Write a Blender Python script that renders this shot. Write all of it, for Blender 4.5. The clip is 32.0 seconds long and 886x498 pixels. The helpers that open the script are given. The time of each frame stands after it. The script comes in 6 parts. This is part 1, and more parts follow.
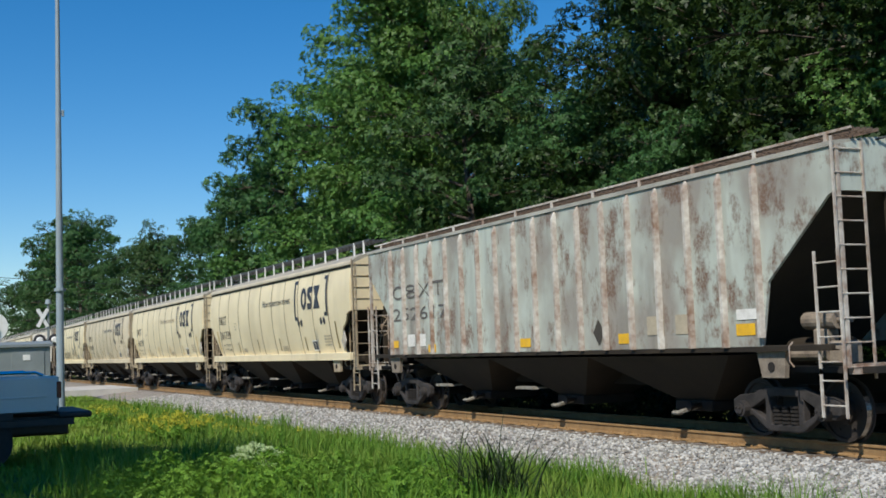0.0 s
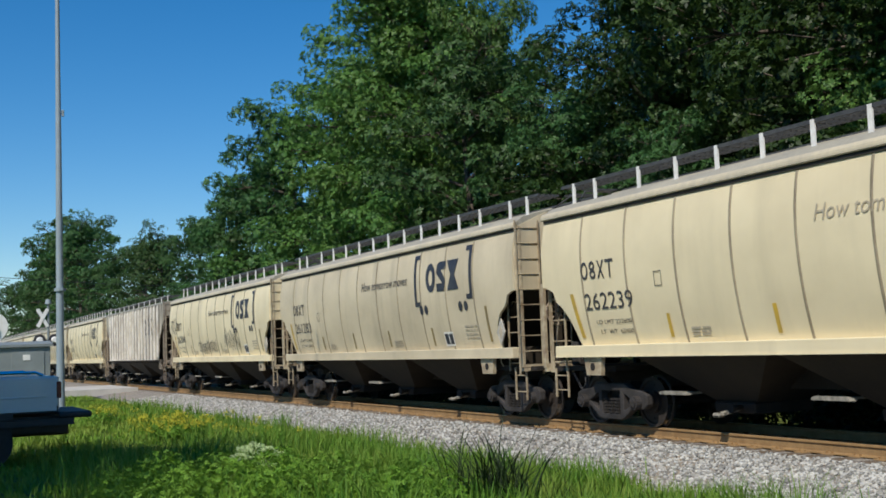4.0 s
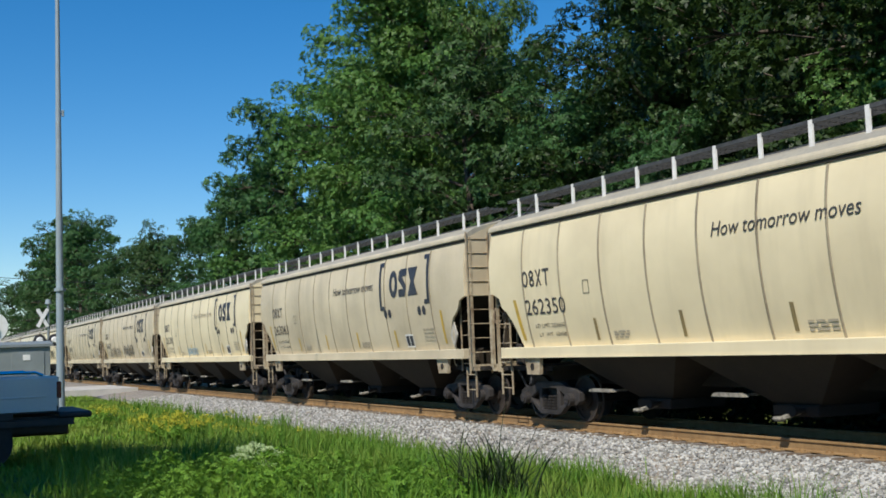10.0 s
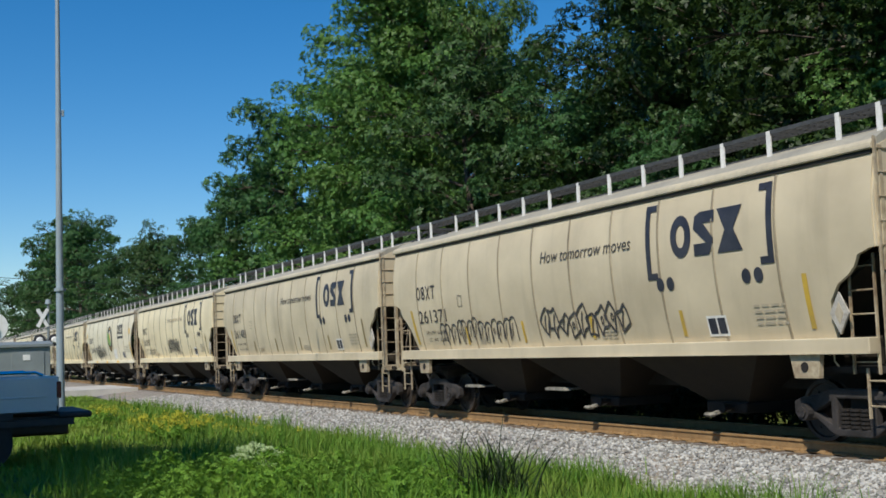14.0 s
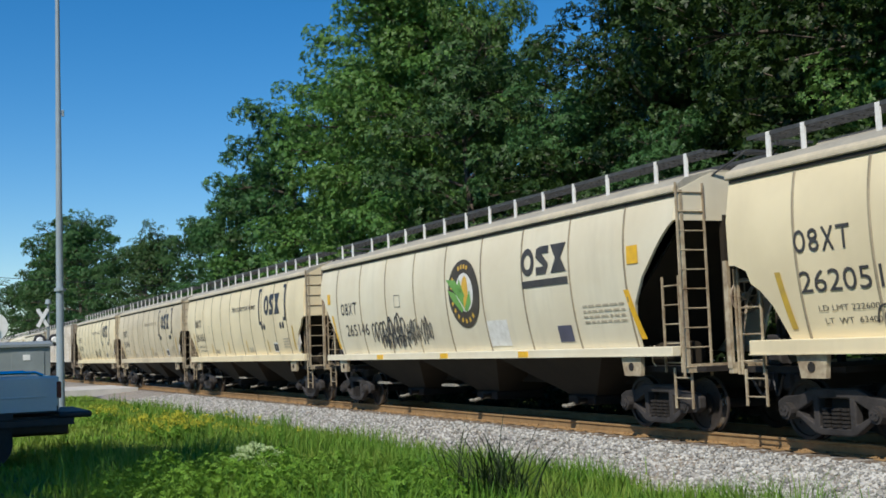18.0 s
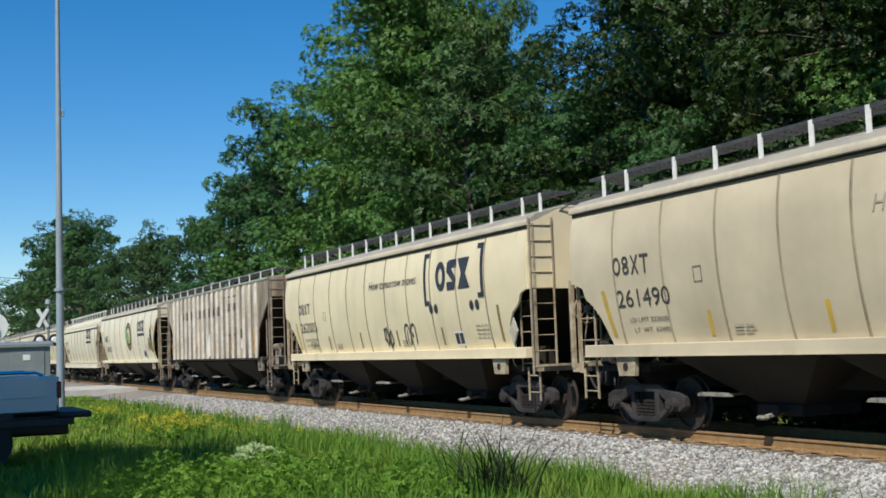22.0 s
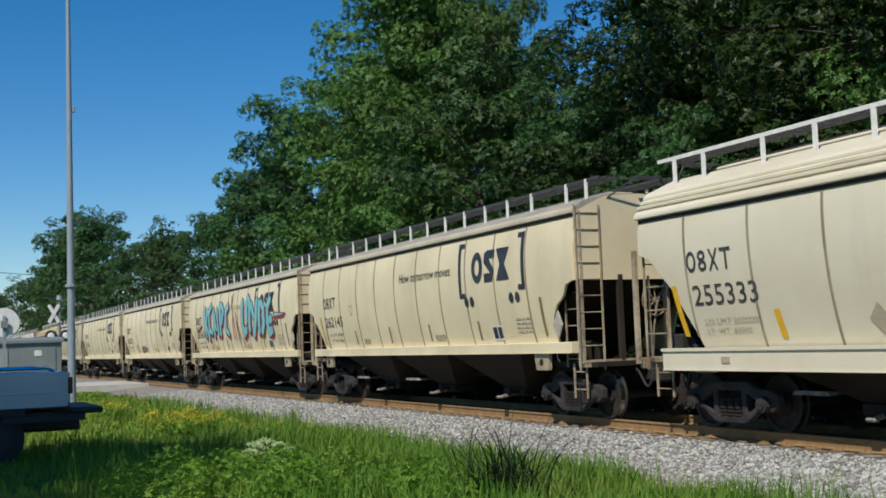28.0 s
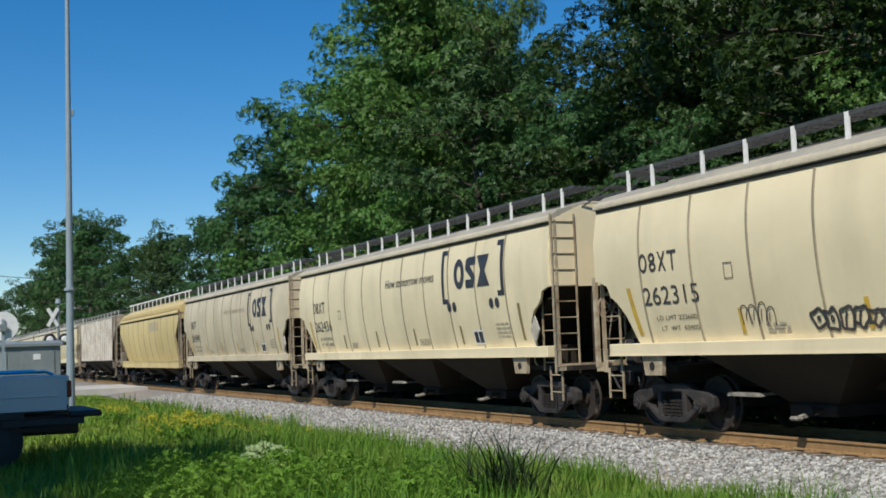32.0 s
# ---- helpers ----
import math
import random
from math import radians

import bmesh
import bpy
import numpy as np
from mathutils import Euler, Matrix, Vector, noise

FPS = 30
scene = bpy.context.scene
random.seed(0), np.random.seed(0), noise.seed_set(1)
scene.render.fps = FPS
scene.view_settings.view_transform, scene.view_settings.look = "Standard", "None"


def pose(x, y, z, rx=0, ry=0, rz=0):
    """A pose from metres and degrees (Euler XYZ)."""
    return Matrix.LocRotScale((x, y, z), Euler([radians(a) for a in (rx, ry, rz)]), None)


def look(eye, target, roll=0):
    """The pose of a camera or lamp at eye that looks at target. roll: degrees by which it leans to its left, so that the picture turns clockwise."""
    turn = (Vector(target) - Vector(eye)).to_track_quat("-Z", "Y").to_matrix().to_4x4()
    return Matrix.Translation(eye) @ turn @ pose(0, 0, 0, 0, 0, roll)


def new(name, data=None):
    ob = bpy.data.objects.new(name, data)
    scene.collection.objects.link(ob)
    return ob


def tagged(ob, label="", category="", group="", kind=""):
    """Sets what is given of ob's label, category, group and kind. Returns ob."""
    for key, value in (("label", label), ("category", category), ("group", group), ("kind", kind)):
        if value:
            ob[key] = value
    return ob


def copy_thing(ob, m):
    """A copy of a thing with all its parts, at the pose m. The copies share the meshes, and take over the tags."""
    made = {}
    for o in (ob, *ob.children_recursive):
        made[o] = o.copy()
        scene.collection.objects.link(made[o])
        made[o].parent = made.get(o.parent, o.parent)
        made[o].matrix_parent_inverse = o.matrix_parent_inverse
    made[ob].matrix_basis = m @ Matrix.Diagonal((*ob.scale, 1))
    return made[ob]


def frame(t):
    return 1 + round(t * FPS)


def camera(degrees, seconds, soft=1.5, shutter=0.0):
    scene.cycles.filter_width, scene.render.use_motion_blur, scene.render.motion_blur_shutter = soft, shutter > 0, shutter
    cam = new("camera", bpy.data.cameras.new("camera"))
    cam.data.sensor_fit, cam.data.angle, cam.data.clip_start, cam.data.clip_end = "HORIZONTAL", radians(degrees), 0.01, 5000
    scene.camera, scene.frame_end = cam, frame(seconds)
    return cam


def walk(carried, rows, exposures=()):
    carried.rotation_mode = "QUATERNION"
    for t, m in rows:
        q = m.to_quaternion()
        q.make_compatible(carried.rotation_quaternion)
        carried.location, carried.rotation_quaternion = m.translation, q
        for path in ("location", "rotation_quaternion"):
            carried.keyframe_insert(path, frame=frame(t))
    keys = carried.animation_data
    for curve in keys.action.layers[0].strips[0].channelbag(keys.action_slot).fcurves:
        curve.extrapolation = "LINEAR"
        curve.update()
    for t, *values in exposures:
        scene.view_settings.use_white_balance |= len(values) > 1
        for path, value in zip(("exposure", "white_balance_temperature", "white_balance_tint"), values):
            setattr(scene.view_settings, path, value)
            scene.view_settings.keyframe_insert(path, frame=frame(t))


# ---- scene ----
# ---------------------------------------------------------------- camera
EYE = Vector((0.0, 0.0, 1.609))


def aim(yaw, pitch):
    a, b = radians(yaw), radians(pitch)
    way = Vector((-math.cos(b) * math.cos(a), math.cos(b) * math.sin(a), math.sin(b)))
    return look(EYE, EYE + way * 10, -2.08)


cam = camera(41.73, 32.0, soft=1.7)
STILL, AFTER = aim(25.12, 4.76), aim(24.67, 4.74)
walk(cam, [(0.0, STILL), (24.0, STILL), (25.5, aim(25.11, 4.78)), (27.2, aim(25.16, 4.77)), (27.5, aim(25.20, 4.76)),
           (27.8, aim(24.90, 4.58)), (28.0, aim(24.62, 4.57)), (28.2, aim(24.66, 4.72)), (28.6, AFTER), (32.0, AFTER)],
     exposures=[(0.0, -0.05), (1.2, 0.0), (2.2, -0.08), (3.2, -0.14), (6.5, -0.03), (8.0, 0.03), (9.0, 0.15), (10.0, 0.0), (12.0, 0.0), (14.0, -0.12), (17.0, 0.0),
                (18.0, -0.06), (20.0, -0.08), (22.0, 0.02), (24.0, -0.04), (25.0, 0.22), (25.6, 0.18), (27.4, -0.20), (28.2, -0.25), (29.2, -0.08), (31.0, 0.02), (32.0, -0.14)])

# ---------------------------------------------------------------- light
SUN_EL, SUN_AZ = radians(47), radians(-52)      # azimuth from +x towards +y
world = bpy.data.worlds.new("sky")
world.use_nodes = True
scene.world = world
wn = world.node_tree.nodes
sky = wn.new("ShaderNodeTexSky")
sky.sky_type, sky.sun_disc = "NISHITA", False
sky.sun_elevation, sky.sun_rotation = SUN_EL, radians(90) - SUN_AZ
sky.altitude, sky.air_density, sky.dust_density, sky.ozone_density = 200, 1.0, 0.0, 5.0
wn["Background"].inputs["Strength"].default_value = 0.121
deep = wn.new("ShaderNodeHueSaturation")
deep.inputs["Saturation"].default_value = 1.34
world.node_tree.links.new(sky.outputs[0], deep.inputs["Color"])
world.node_tree.links.new(deep.outputs[0], wn["Background"].inputs["Color"])
sun = new("sun", bpy.data.lights.new("sun", "SUN"))
sun.data.energy, sun.data.angle, sun.data.color = 5.0, radians(0.55), (1.0, 0.94, 0.83)
SUN_WAY = Vector((math.cos(SUN_EL) * math.cos(SUN_AZ), math.cos(SUN_EL) * math.sin(SUN_AZ), math.sin(SUN_EL)))
sun.matrix_world = look(SUN_WAY * 100, (0, 0, 0))

# ---------------------------------------------------------------- helpers
TRACK = 13.209          # distance of the track's middle from the eye's line
RNG = random.Random(7)


def mesh_of(name, verts, faces, smooth=False):
    me = bpy.data.meshes.new(name)
    me.from_pydata([tuple(v) for v in verts], [], faces)
    me.update()
    if smooth:
        me.shade_smooth()
    return me


def part(name, bm, material, parent, label="", smooth=False):
    """One mesh object under a thing or a part; bm may be a bmesh or a mesh."""
    if isinstance(bm, bmesh.types.BMesh):
        me = bpy.data.meshes.new(name)
        bmesh.ops.recalc_face_normals(bm, faces=bm.faces[:])
        bm.to_mesh(me)
        bm.free()
        if smooth:
            me.shade_smooth()
    else:
        me = bm
    if not me.materials:
        me.materials.append(material)
    ob = new(name, me)
    if parent is not None:
        ob.parent = parent
    if label:
        tagged(ob, label)
    return ob


def box(bm, x0, x1, y0, y1, z0, z1, bevel=0.0):
    m = Matrix.Translation(((x0 + x1) / 2, (y0 + y1) / 2, (z0 + z1) / 2)) @ Matrix.Diagonal((abs(x1 - x0), abs(y1 - y0), abs(z1 - z0), 1))
    r = bmesh.ops.create_cube(bm, size=1, matrix=m)
    if bevel:
        edges = list({e for v in r["verts"] for e in v.link_edges})
        bmesh.ops.bevel(bm, geom=edges, offset=bevel, segments=1, affect="EDGES")
    return bm


def rod(bm, a, b, r, n=6, r2=None):
    a, b = Vector(a), Vector(b)
    d = b - a
    m = Matrix.Translation((a + b) / 2) @ d.to_track_quat("Z", "Y").to_matrix().to_4x4()
    bmesh.ops.create_cone(bm, cap_ends=True, segments=n, radius1=r, radius2=r if r2 is None else r2, depth=d.length, matrix=m)
    return bm


def disc(bm, c, axis, r, depth, n=24, r2=None):
    c, axis = Vector(c), Vector(axis).normalized()
    return rod(bm, c - axis * depth / 2, c + axis * depth / 2, r, n, r2)


def prism(bm, outline, y0, y1):
    """A closed outline of (x, z) drawn out from y0 to y1."""
    a = [bm.verts.new((x, y0, z)) for x, z in outline]
    b = [bm.verts.new((x, y1, z)) for x, z in outline]
    n = len(a)
    bm.faces.new(a), bm.faces.new(b[::-1])
    for i in range(n):
        bm.faces.new((a[i], b[i], b[(i + 1) % n], a[(i + 1) % n]))
    return bm


def thing(name, label, category, group="", at=(0, 0, 0), rz=0.0):
    ob = new(name)
    ob.matrix_world = pose(*at, 0, 0, rz)
    return tagged(ob, label, category, group)


# ---------------------------------------------------------------- materials
def material(name, rough=0.6, metal=0.0, spec=0.5):
    m = bpy.data.materials.new(name)
    m.use_nodes = True
    b = m.node_tree.nodes["Principled BSDF"]
    b.inputs["Roughness"].default_value, b.inputs["Metallic"].default_value = rough, metal
    b.inputs["Specular IOR Level"].default_value = spec
    return m


class Graph:
    """Short hand for node trees."""

    def __init__(self, m):
        self.t, self.n, self.l = m.node_tree, m.node_tree.nodes, m.node_tree.links
        self.bsdf = self.n["Principled BSDF"]

    def add(self, kind, **values):
        node = self.n.new(kind)
        for k, v in values.items():
            node.inputs[k.replace("_", " ")].default_value = v
        return node

    def coords(self, scale=(1, 1, 1), world_space=False):
        mp = self.n.new("ShaderNodeMapping")
        mp.inputs["Scale"].default_value = scale
        if world_space:
            src = self.n.new("ShaderNodeNewGeometry").outputs["Position"]
        else:
            src = self.n.new("ShaderNodeTexCoord").outputs["Object"]
        self.l.new(src, mp.inputs["Vector"])
        return mp

    def noise(self, scale, detail=4.0, rough=0.55, vec=None, w=None):
        t = self.n.new("ShaderNodeTexNoise")
        t.inputs["Scale"].default_value, t.inputs["Detail"].default_value, t.inputs["Roughness"].default_value = scale, detail, rough
        if w is not None:
            t.noise_dimensions = "4D"
            self.l.new(w, t.inputs["W"])
        if vec is not None:
            self.l.new(vec.outputs[0], t.inputs["Vector"])
        return t.outputs["Fac"]

    def ramp(self, fac, lo, hi, a=0.0, b=1.0):
        r = self.n.new("ShaderNodeMapRange")
        r.inputs["From Min"].default_value, r.inputs["From Max"].default_value = lo, hi
        r.inputs["To Min"].default_value, r.inputs["To Max"].default_value = a, b
        self.l.new(fac, r.inputs["Value"])
        return r.outputs[0]

    def mix(self, fac, a, b):
        m = self.n.new("ShaderNodeMix")
        m.data_type = "RGBA"
        for sock, v in ((m.inputs[0], fac), (m.inputs[6], a), (m.inputs[7], b)):
            if isinstance(v, (int, float)):
                sock.default_value = v
            elif isinstance(v, tuple):
                sock.default_value = (*v, 1.0)
            else:
                self.l.new(v, sock)
        return m.outputs[2]

    def math(self, op, a, b):
        m = self.n.new("ShaderNodeMath")
        m.operation = op
        for sock, v in zip(m.inputs, (a, b)):
            if isinstance(v, (int, float)):
                sock.default_value = v
            else:
                self.l.new(v, sock)
        return m.outputs[0]

    def random(self):
        return self.n.new("ShaderNodeObjectInfo").outputs["Random"]

    def island(self):
        return self.n.new("ShaderNodeNewGeometry").outputs["Random Per Island"]

    def color(self, c):
        self.l.new(c, self.bsdf.inputs["Base Color"])

    def rough(self, r):
        self.l.new(r, self.bsdf.inputs["Roughness"])

    def bump(self, h, strength=0.3, distance=0.02):
        b = self.add("ShaderNodeBump", Strength=strength, Distance=distance)
        self.l.new(h, b.inputs["Height"])
        self.l.new(b.outputs[0], self.bsdf.inputs["Normal"])


def varied(name, a, b, scale=3.0, rough=0.7, metal=0.0, bump=0.2, fine=40.0, spec=0.4, dist=0.01):
    """Two tones mixed by noise at two scales, with a fine relief."""
    m = material(name, rough, metal, spec)
    g = Graph(m)
    v = g.coords()
    n = g.math("ADD", g.math("MULTIPLY", g.noise(scale, vec=v), 0.65), g.math("MULTIPLY", g.noise(fine, 3, vec=v), 0.35))
    g.color(g.mix(g.ramp(n, 0.35, 0.65), a, b))
    if bump:
        g.bump(g.noise(fine, 4, vec=v), bump, dist)
    return m


def car_paint(name, clean, worn, rust, streak=0.35, rusty=0.15, rough=0.45, stain=(0.55, 0.55, 0.66), run=(1.6, 1.6, 0.22), blend=(0.35, 0.70)):
    """Weathered paint: sun-faded tone, dirty run-down streaks and rust that breaks through."""
    m = material(name, rough, 0.0, 0.4)
    g = Graph(m)
    rnd = g.random()
    w = g.math("MULTIPLY", rnd, 40.0)
    big = g.noise(1.0, 4, vec=g.coords(stain), w=w)
    runs = g.noise(1.0, 4, 0.55, vec=g.coords(run), w=w)
    fine = g.noise(22, 4, vec=g.coords())
    c = g.mix(g.ramp(big, *blend), clean, worn)
    c = g.mix(g.math("MULTIPLY", g.ramp(runs, 0.5, 0.75), g.ramp(rnd, 0, 1, streak * 0.5, streak * 1.5)), c, tuple(0.45 * k for k in worn))
    patch = g.noise(1.4, 6, 0.7, vec=g.coords((1.5, 1.5, 0.8)), w=w)
    mask = g.ramp(patch, 0.66 - rusty, 0.76 - rusty)
    c = g.mix(g.math("MULTIPLY", mask, g.ramp(fine, 0.3, 0.6, 0.4, 1.0)), c, rust)
    g.color(c)
    g.rough(g.ramp(fine, 0.3, 0.7, rough - 0.06, rough + 0.18))
    g.bump(g.noise(3.0, 3, vec=g.coords()), 0.25, 0.012)
    return m


M = {}
M["cream"] = car_paint("cream_paint", (0.79, 0.68, 0.45), (0.66, 0.56, 0.365), (0.25, 0.13, 0.06), 0.22, -0.06)
M["cream_dirty"] = car_paint("grimy_cream_paint", (0.64, 0.545, 0.38), (0.47, 0.395, 0.27), (0.22, 0.15, 0.085), 0.30, -0.03)
M["white"] = car_paint("faded_white_paint", (0.74, 0.68, 0.52), (0.66, 0.58, 0.42), (0.26, 0.12, 0.05), 0.25, -0.03)
M["yellow_car"] = car_paint("pale_yellow_paint", (0.64, 0.50, 0.22), (0.54, 0.41, 0.18), (0.25, 0.13, 0.06), 0.25, -0.04)
M["grey_rib"] = car_paint("grey_green_paint", (0.47, 0.51, 0.45), (0.30, 0.275, 0.235), (0.17, 0.10, 0.068), 0.55, 0.16, stain=(0.7, 0.7, 0.5), blend=(0.42, 0.60))
M["dirty_edge"] = varied("rusty_post_edges", (0.62, 0.60, 0.54), (0.22, 0.13, 0.085), 1.3, 0.6, fine=9)
M["white_rib"] = car_paint("chalky_grey_paint", (0.60, 0.52, 0.40), (0.17, 0.142, 0.112), (0.085, 0.066, 0.05), 0.85, 0.04, stain=(1.5, 1.5, 0.4), run=(4.5, 4.5, 0.3), blend=(0.40, 0.58))
M["brown_rib"] = car_paint("dirty_tan_paint", (0.48, 0.385, 0.27), (0.145, 0.104, 0.073), (0.085, 0.055, 0.038), 0.85, 0.03, stain=(1.3, 1.3, 0.35), run=(4.5, 4.5, 0.3), blend=(0.40, 0.60))
M["rib_edge"] = varied("bare_rib_edges", (0.72, 0.69, 0.62), (0.40, 0.35, 0.29), 1.2, 0.55, fine=14)
M["roof"] = varied("weathered_roof_paint", (0.45, 0.43, 0.37), (0.24, 0.23, 0.20), 1.1, 0.65)
M["tan_dust"] = varied("tan_brake_dust", (0.30, 0.25, 0.195), (0.13, 0.105, 0.082), 4.0, 0.85)
M["eave_shade"] = varied("eave_shade_paint", (0.05, 0.042, 0.034), (0.022, 0.019, 0.016), 2.0, 0.85)
M["cream_roof"] = varied("dusty_cream_roof", (0.42, 0.385, 0.30), (0.27, 0.255, 0.215), 0.9, 0.65, fine=14)
M["lip"] = varied("dusty_roof_lip", (0.60, 0.52, 0.37), (0.40, 0.35, 0.265), 0.7, 0.6, fine=10)
# Underframe and hopper colours also hold the deep shade below the cars.
M["shaded_grime"] = varied("shaded_underframe_grime", (0.028, 0.023, 0.02), (0.012, 0.0105, 0.0095), 2.0, 0.9)
M["hopper"] = varied("shaded_dusty_hopper", (0.036, 0.0265, 0.016), (0.0125, 0.0098, 0.0075), 0.8, 0.9)
M["truckiron"] = varied("dusty_cast_iron", (0.050, 0.044, 0.042), (0.017, 0.015, 0.014), 3.0, 0.8, bump=0.3)
M["wheel"] = varied("wheel_iron", (0.045, 0.034, 0.028), (0.018, 0.015, 0.013), 4.0, 0.7)
M["tread"] = material("polished_tread", 0.25, 1.0)
M["tread"].node_tree.nodes["Principled BSDF"].inputs["Base Color"].default_value = (0.45, 0.44, 0.43, 1)
M["ladder"] = varied("worn_ladder_paint", (0.40, 0.33, 0.24), (0.15, 0.10, 0.07), 3.0, 0.6)
M["ladder_cream"] = varied("chipped_cream_ladder_paint", (0.52, 0.445, 0.31), (0.20, 0.135, 0.08), 1.8, 0.6, fine=12)
M["galv"] = varied("galvanized_grating", (0.42, 0.42, 0.41), (0.25, 0.25, 0.25), 4.0, 0.5, 0.4)
M["grating"] = varied("dark_grating", (0.10, 0.10, 0.10), (0.05, 0.05, 0.05), 6.0, 0.6, 0.3)
M["rusty_grating"] = varied("rusty_grating", (0.19, 0.135, 0.10), (0.09, 0.065, 0.05), 5.0, 0.7)
M["post"] = varied("white_post", (0.80, 0.79, 0.76), (0.62, 0.60, 0.56), 6.0, 0.5)
M["black"] = varied("black_paint", (0.028, 0.027, 0.03), (0.05, 0.048, 0.05), 5.0, 0.5)
M["navy"] = varied("navy_paint", (0.02, 0.022, 0.035), (0.045, 0.047, 0.06), 4.0, 0.5)
M["yellow"] = varied("yellow_reflector", (0.85, 0.50, 0.02), (0.65, 0.36, 0.03), 6.0, 0.4)
M["white_mark"] = varied("white_stencil", (0.80, 0.79, 0.75), (0.62, 0.60, 0.55), 8.0, 0.5)
M["rail_steel"] = material("rail_head_steel", 0.3, 1.0)
M["rail_steel"].node_tree.nodes["Principled BSDF"].inputs["Base Color"].default_value = (0.42, 0.38, 0.35, 1)
M["rail_rust"] = varied("rusty_rail", (0.33, 0.205, 0.09), (0.21, 0.125, 0.055), 4.0, 0.85)
M["tie"] = varied("weathered_tie", (0.16, 0.12, 0.085), (0.08, 0.06, 0.045), 3.0, 0.9, bump=0.5)


# ---------------------------------------------------------------- lettering shapes, in the built-in font
WORDS = {}


def set_words(text, shear=0.0):
    cu = bpy.data.curves.new("text", "FONT")
    cu.body, cu.shear, cu.resolution_u = text, shear, 3
    ob = bpy.data.objects.new("text", cu)
    scene.collection.objects.link(ob)
    bpy.context.view_layer.update()
    me = bpy.data.meshes.new_from_object(ob.evaluated_get(bpy.context.evaluated_depsgraph_get()))
    bpy.data.objects.remove(ob)
    co = np.empty(len(me.vertices) * 3)
    me.vertices.foreach_get("co", co)
    WORDS[(text, shear)] = (co.reshape(-1, 3), [tuple(p.vertices) for p in me.polygons])


for text in ("252617", "261739", "262239", "261283", "262068", "259215", "262350", "263063", "262383", "261371", "261481", "262051", "265146", "261655", "261490",
             "262005", "265134", "255333", "262145", "261656", "262315", "262436", "261842", "LD LMT 222600", "LT  WT  63400", "LD LMT 200000", "LT  WT  63500"):
    set_words(text)
set_words("How tomorrow moves", 0.25)

# ---------------------------------------------------------------- ground
def grass_material():
    m = material("meadow_soil", 0.95, 0, 0.2)
    g = Graph(m)
    v = g.coords(world_space=True)
    c = g.mix(g.ramp(g.noise(0.35, 5, vec=v), 0.35, 0.65), (0.060, 0.105, 0.018), (0.13, 0.16, 0.035))
    c = g.mix(g.ramp(g.noise(6, 4, vec=v), 0.5, 0.75), c, (0.075, 0.06, 0.035))
    g.color(c)
    g.bump(g.noise(25, 4, vec=v), 0.6, 0.05)
    return m


def gravel_material():
    m = material("ballast_bed", 0.9, 0, 0.3)
    g = Graph(m)
    v = g.coords(world_space=True)
    vo = g.n.new("ShaderNodeTexVoronoi")
    vo.inputs["Scale"].default_value = 16
    g.l.new(v.outputs[0], vo.inputs["Vector"])
    c = g.mix(g.ramp(vo.outputs["Distance"], 0.0, 0.6), (0.46, 0.43, 0.39), (0.22, 0.20, 0.18))
    c = g.mix(g.ramp(g.noise(0.6, 4, vec=v), 0.45, 0.75), c, (0.30, 0.25, 0.19))
    g.color(c)
    g.bump(vo.outputs["Distance"], 0.9, 0.04)
    return m


M["meadow"], M["ballast"] = grass_material(), gravel_material()


def ground_z(x, y):
    """Height of the natural ground: flat by the camera, a shallow ditch at the foot of the ballast."""
    near = min(1.0, max(0.0, (y - 2.5) / 6.0))
    z = 0.12 - 0.52 * near * near * (3 - 2 * near)
    if y > 18:
        z = -0.45 + min(1.0, (y - 18) / 10) * 0.35
    return z + 0.035 * noise.noise((x * 0.35, y * 0.35, 0.3)) + 0.02 * noise.noise((x * 1.3, y * 1.3, 5.0))


def axis_steps(lo, hi, fine_lo, fine_hi, fine, coarse):
    out, v = [], lo
    while v < hi:
        out.append(v)
        v += fine if fine_lo <= v < fine_hi else coarse * (1 + 0.012 * max(fine_lo - v, v - fine_hi, 0))
    return out + [hi]


xs = axis_steps(-2500, 900, -60, 4, 0.8, 6)
ys = axis_steps(-900, 2500, -2, 28, 0.6, 6)
verts = [(x, y, ground_z(x, y)) for x in xs for y in ys]
ny = len(ys)
faces = [(i * ny + j, (i + 1) * ny + j, (i + 1) * ny + j + 1, i * ny + j + 1) for i in range(len(xs) - 1) for j in range(ny - 1)]
tagged(part("ground", mesh_of("ground", verts, faces, True), M["meadow"], None), "green meadow ground with bare earth showing through", "ground", kind="structure")

# ballast bank under the track
bank = [(-4.7, -0.48), (-3.6, -0.36), (-2.3, -0.24), (-1.5, -0.205), (1.5, -0.205), (2.3, -0.24), (3.2, -0.36), (4.2, -0.52)]
bx = axis_steps(-420, 120, -60, 10, 1.0, 8)
verts = []
for x in bx:
    for k, (dy, z) in enumerate(bank):
        edge = 0.35 * noise.noise((x * 0.5, dy, 1.0)) + 0.2 * noise.noise((x * 1.7, dy, 2.0)) if k in (0, 1, 7) else 0
        verts.append((x, TRACK + dy + edge, z + 0.02 * noise.noise((x, dy, 9.0))))
nb = len(bank)
faces = [(i * nb + j, (i + 1) * nb + j, (i + 1) * nb + j + 1, i * nb + j + 1) for i in range(len(bx) - 1) for j in range(nb - 1)]
tagged(part("ballast_bank", mesh_of("ballast_bank", verts, faces, True), M["ballast"], None), "grey crushed stone bank carrying the railway track", "track bed", kind="structure")


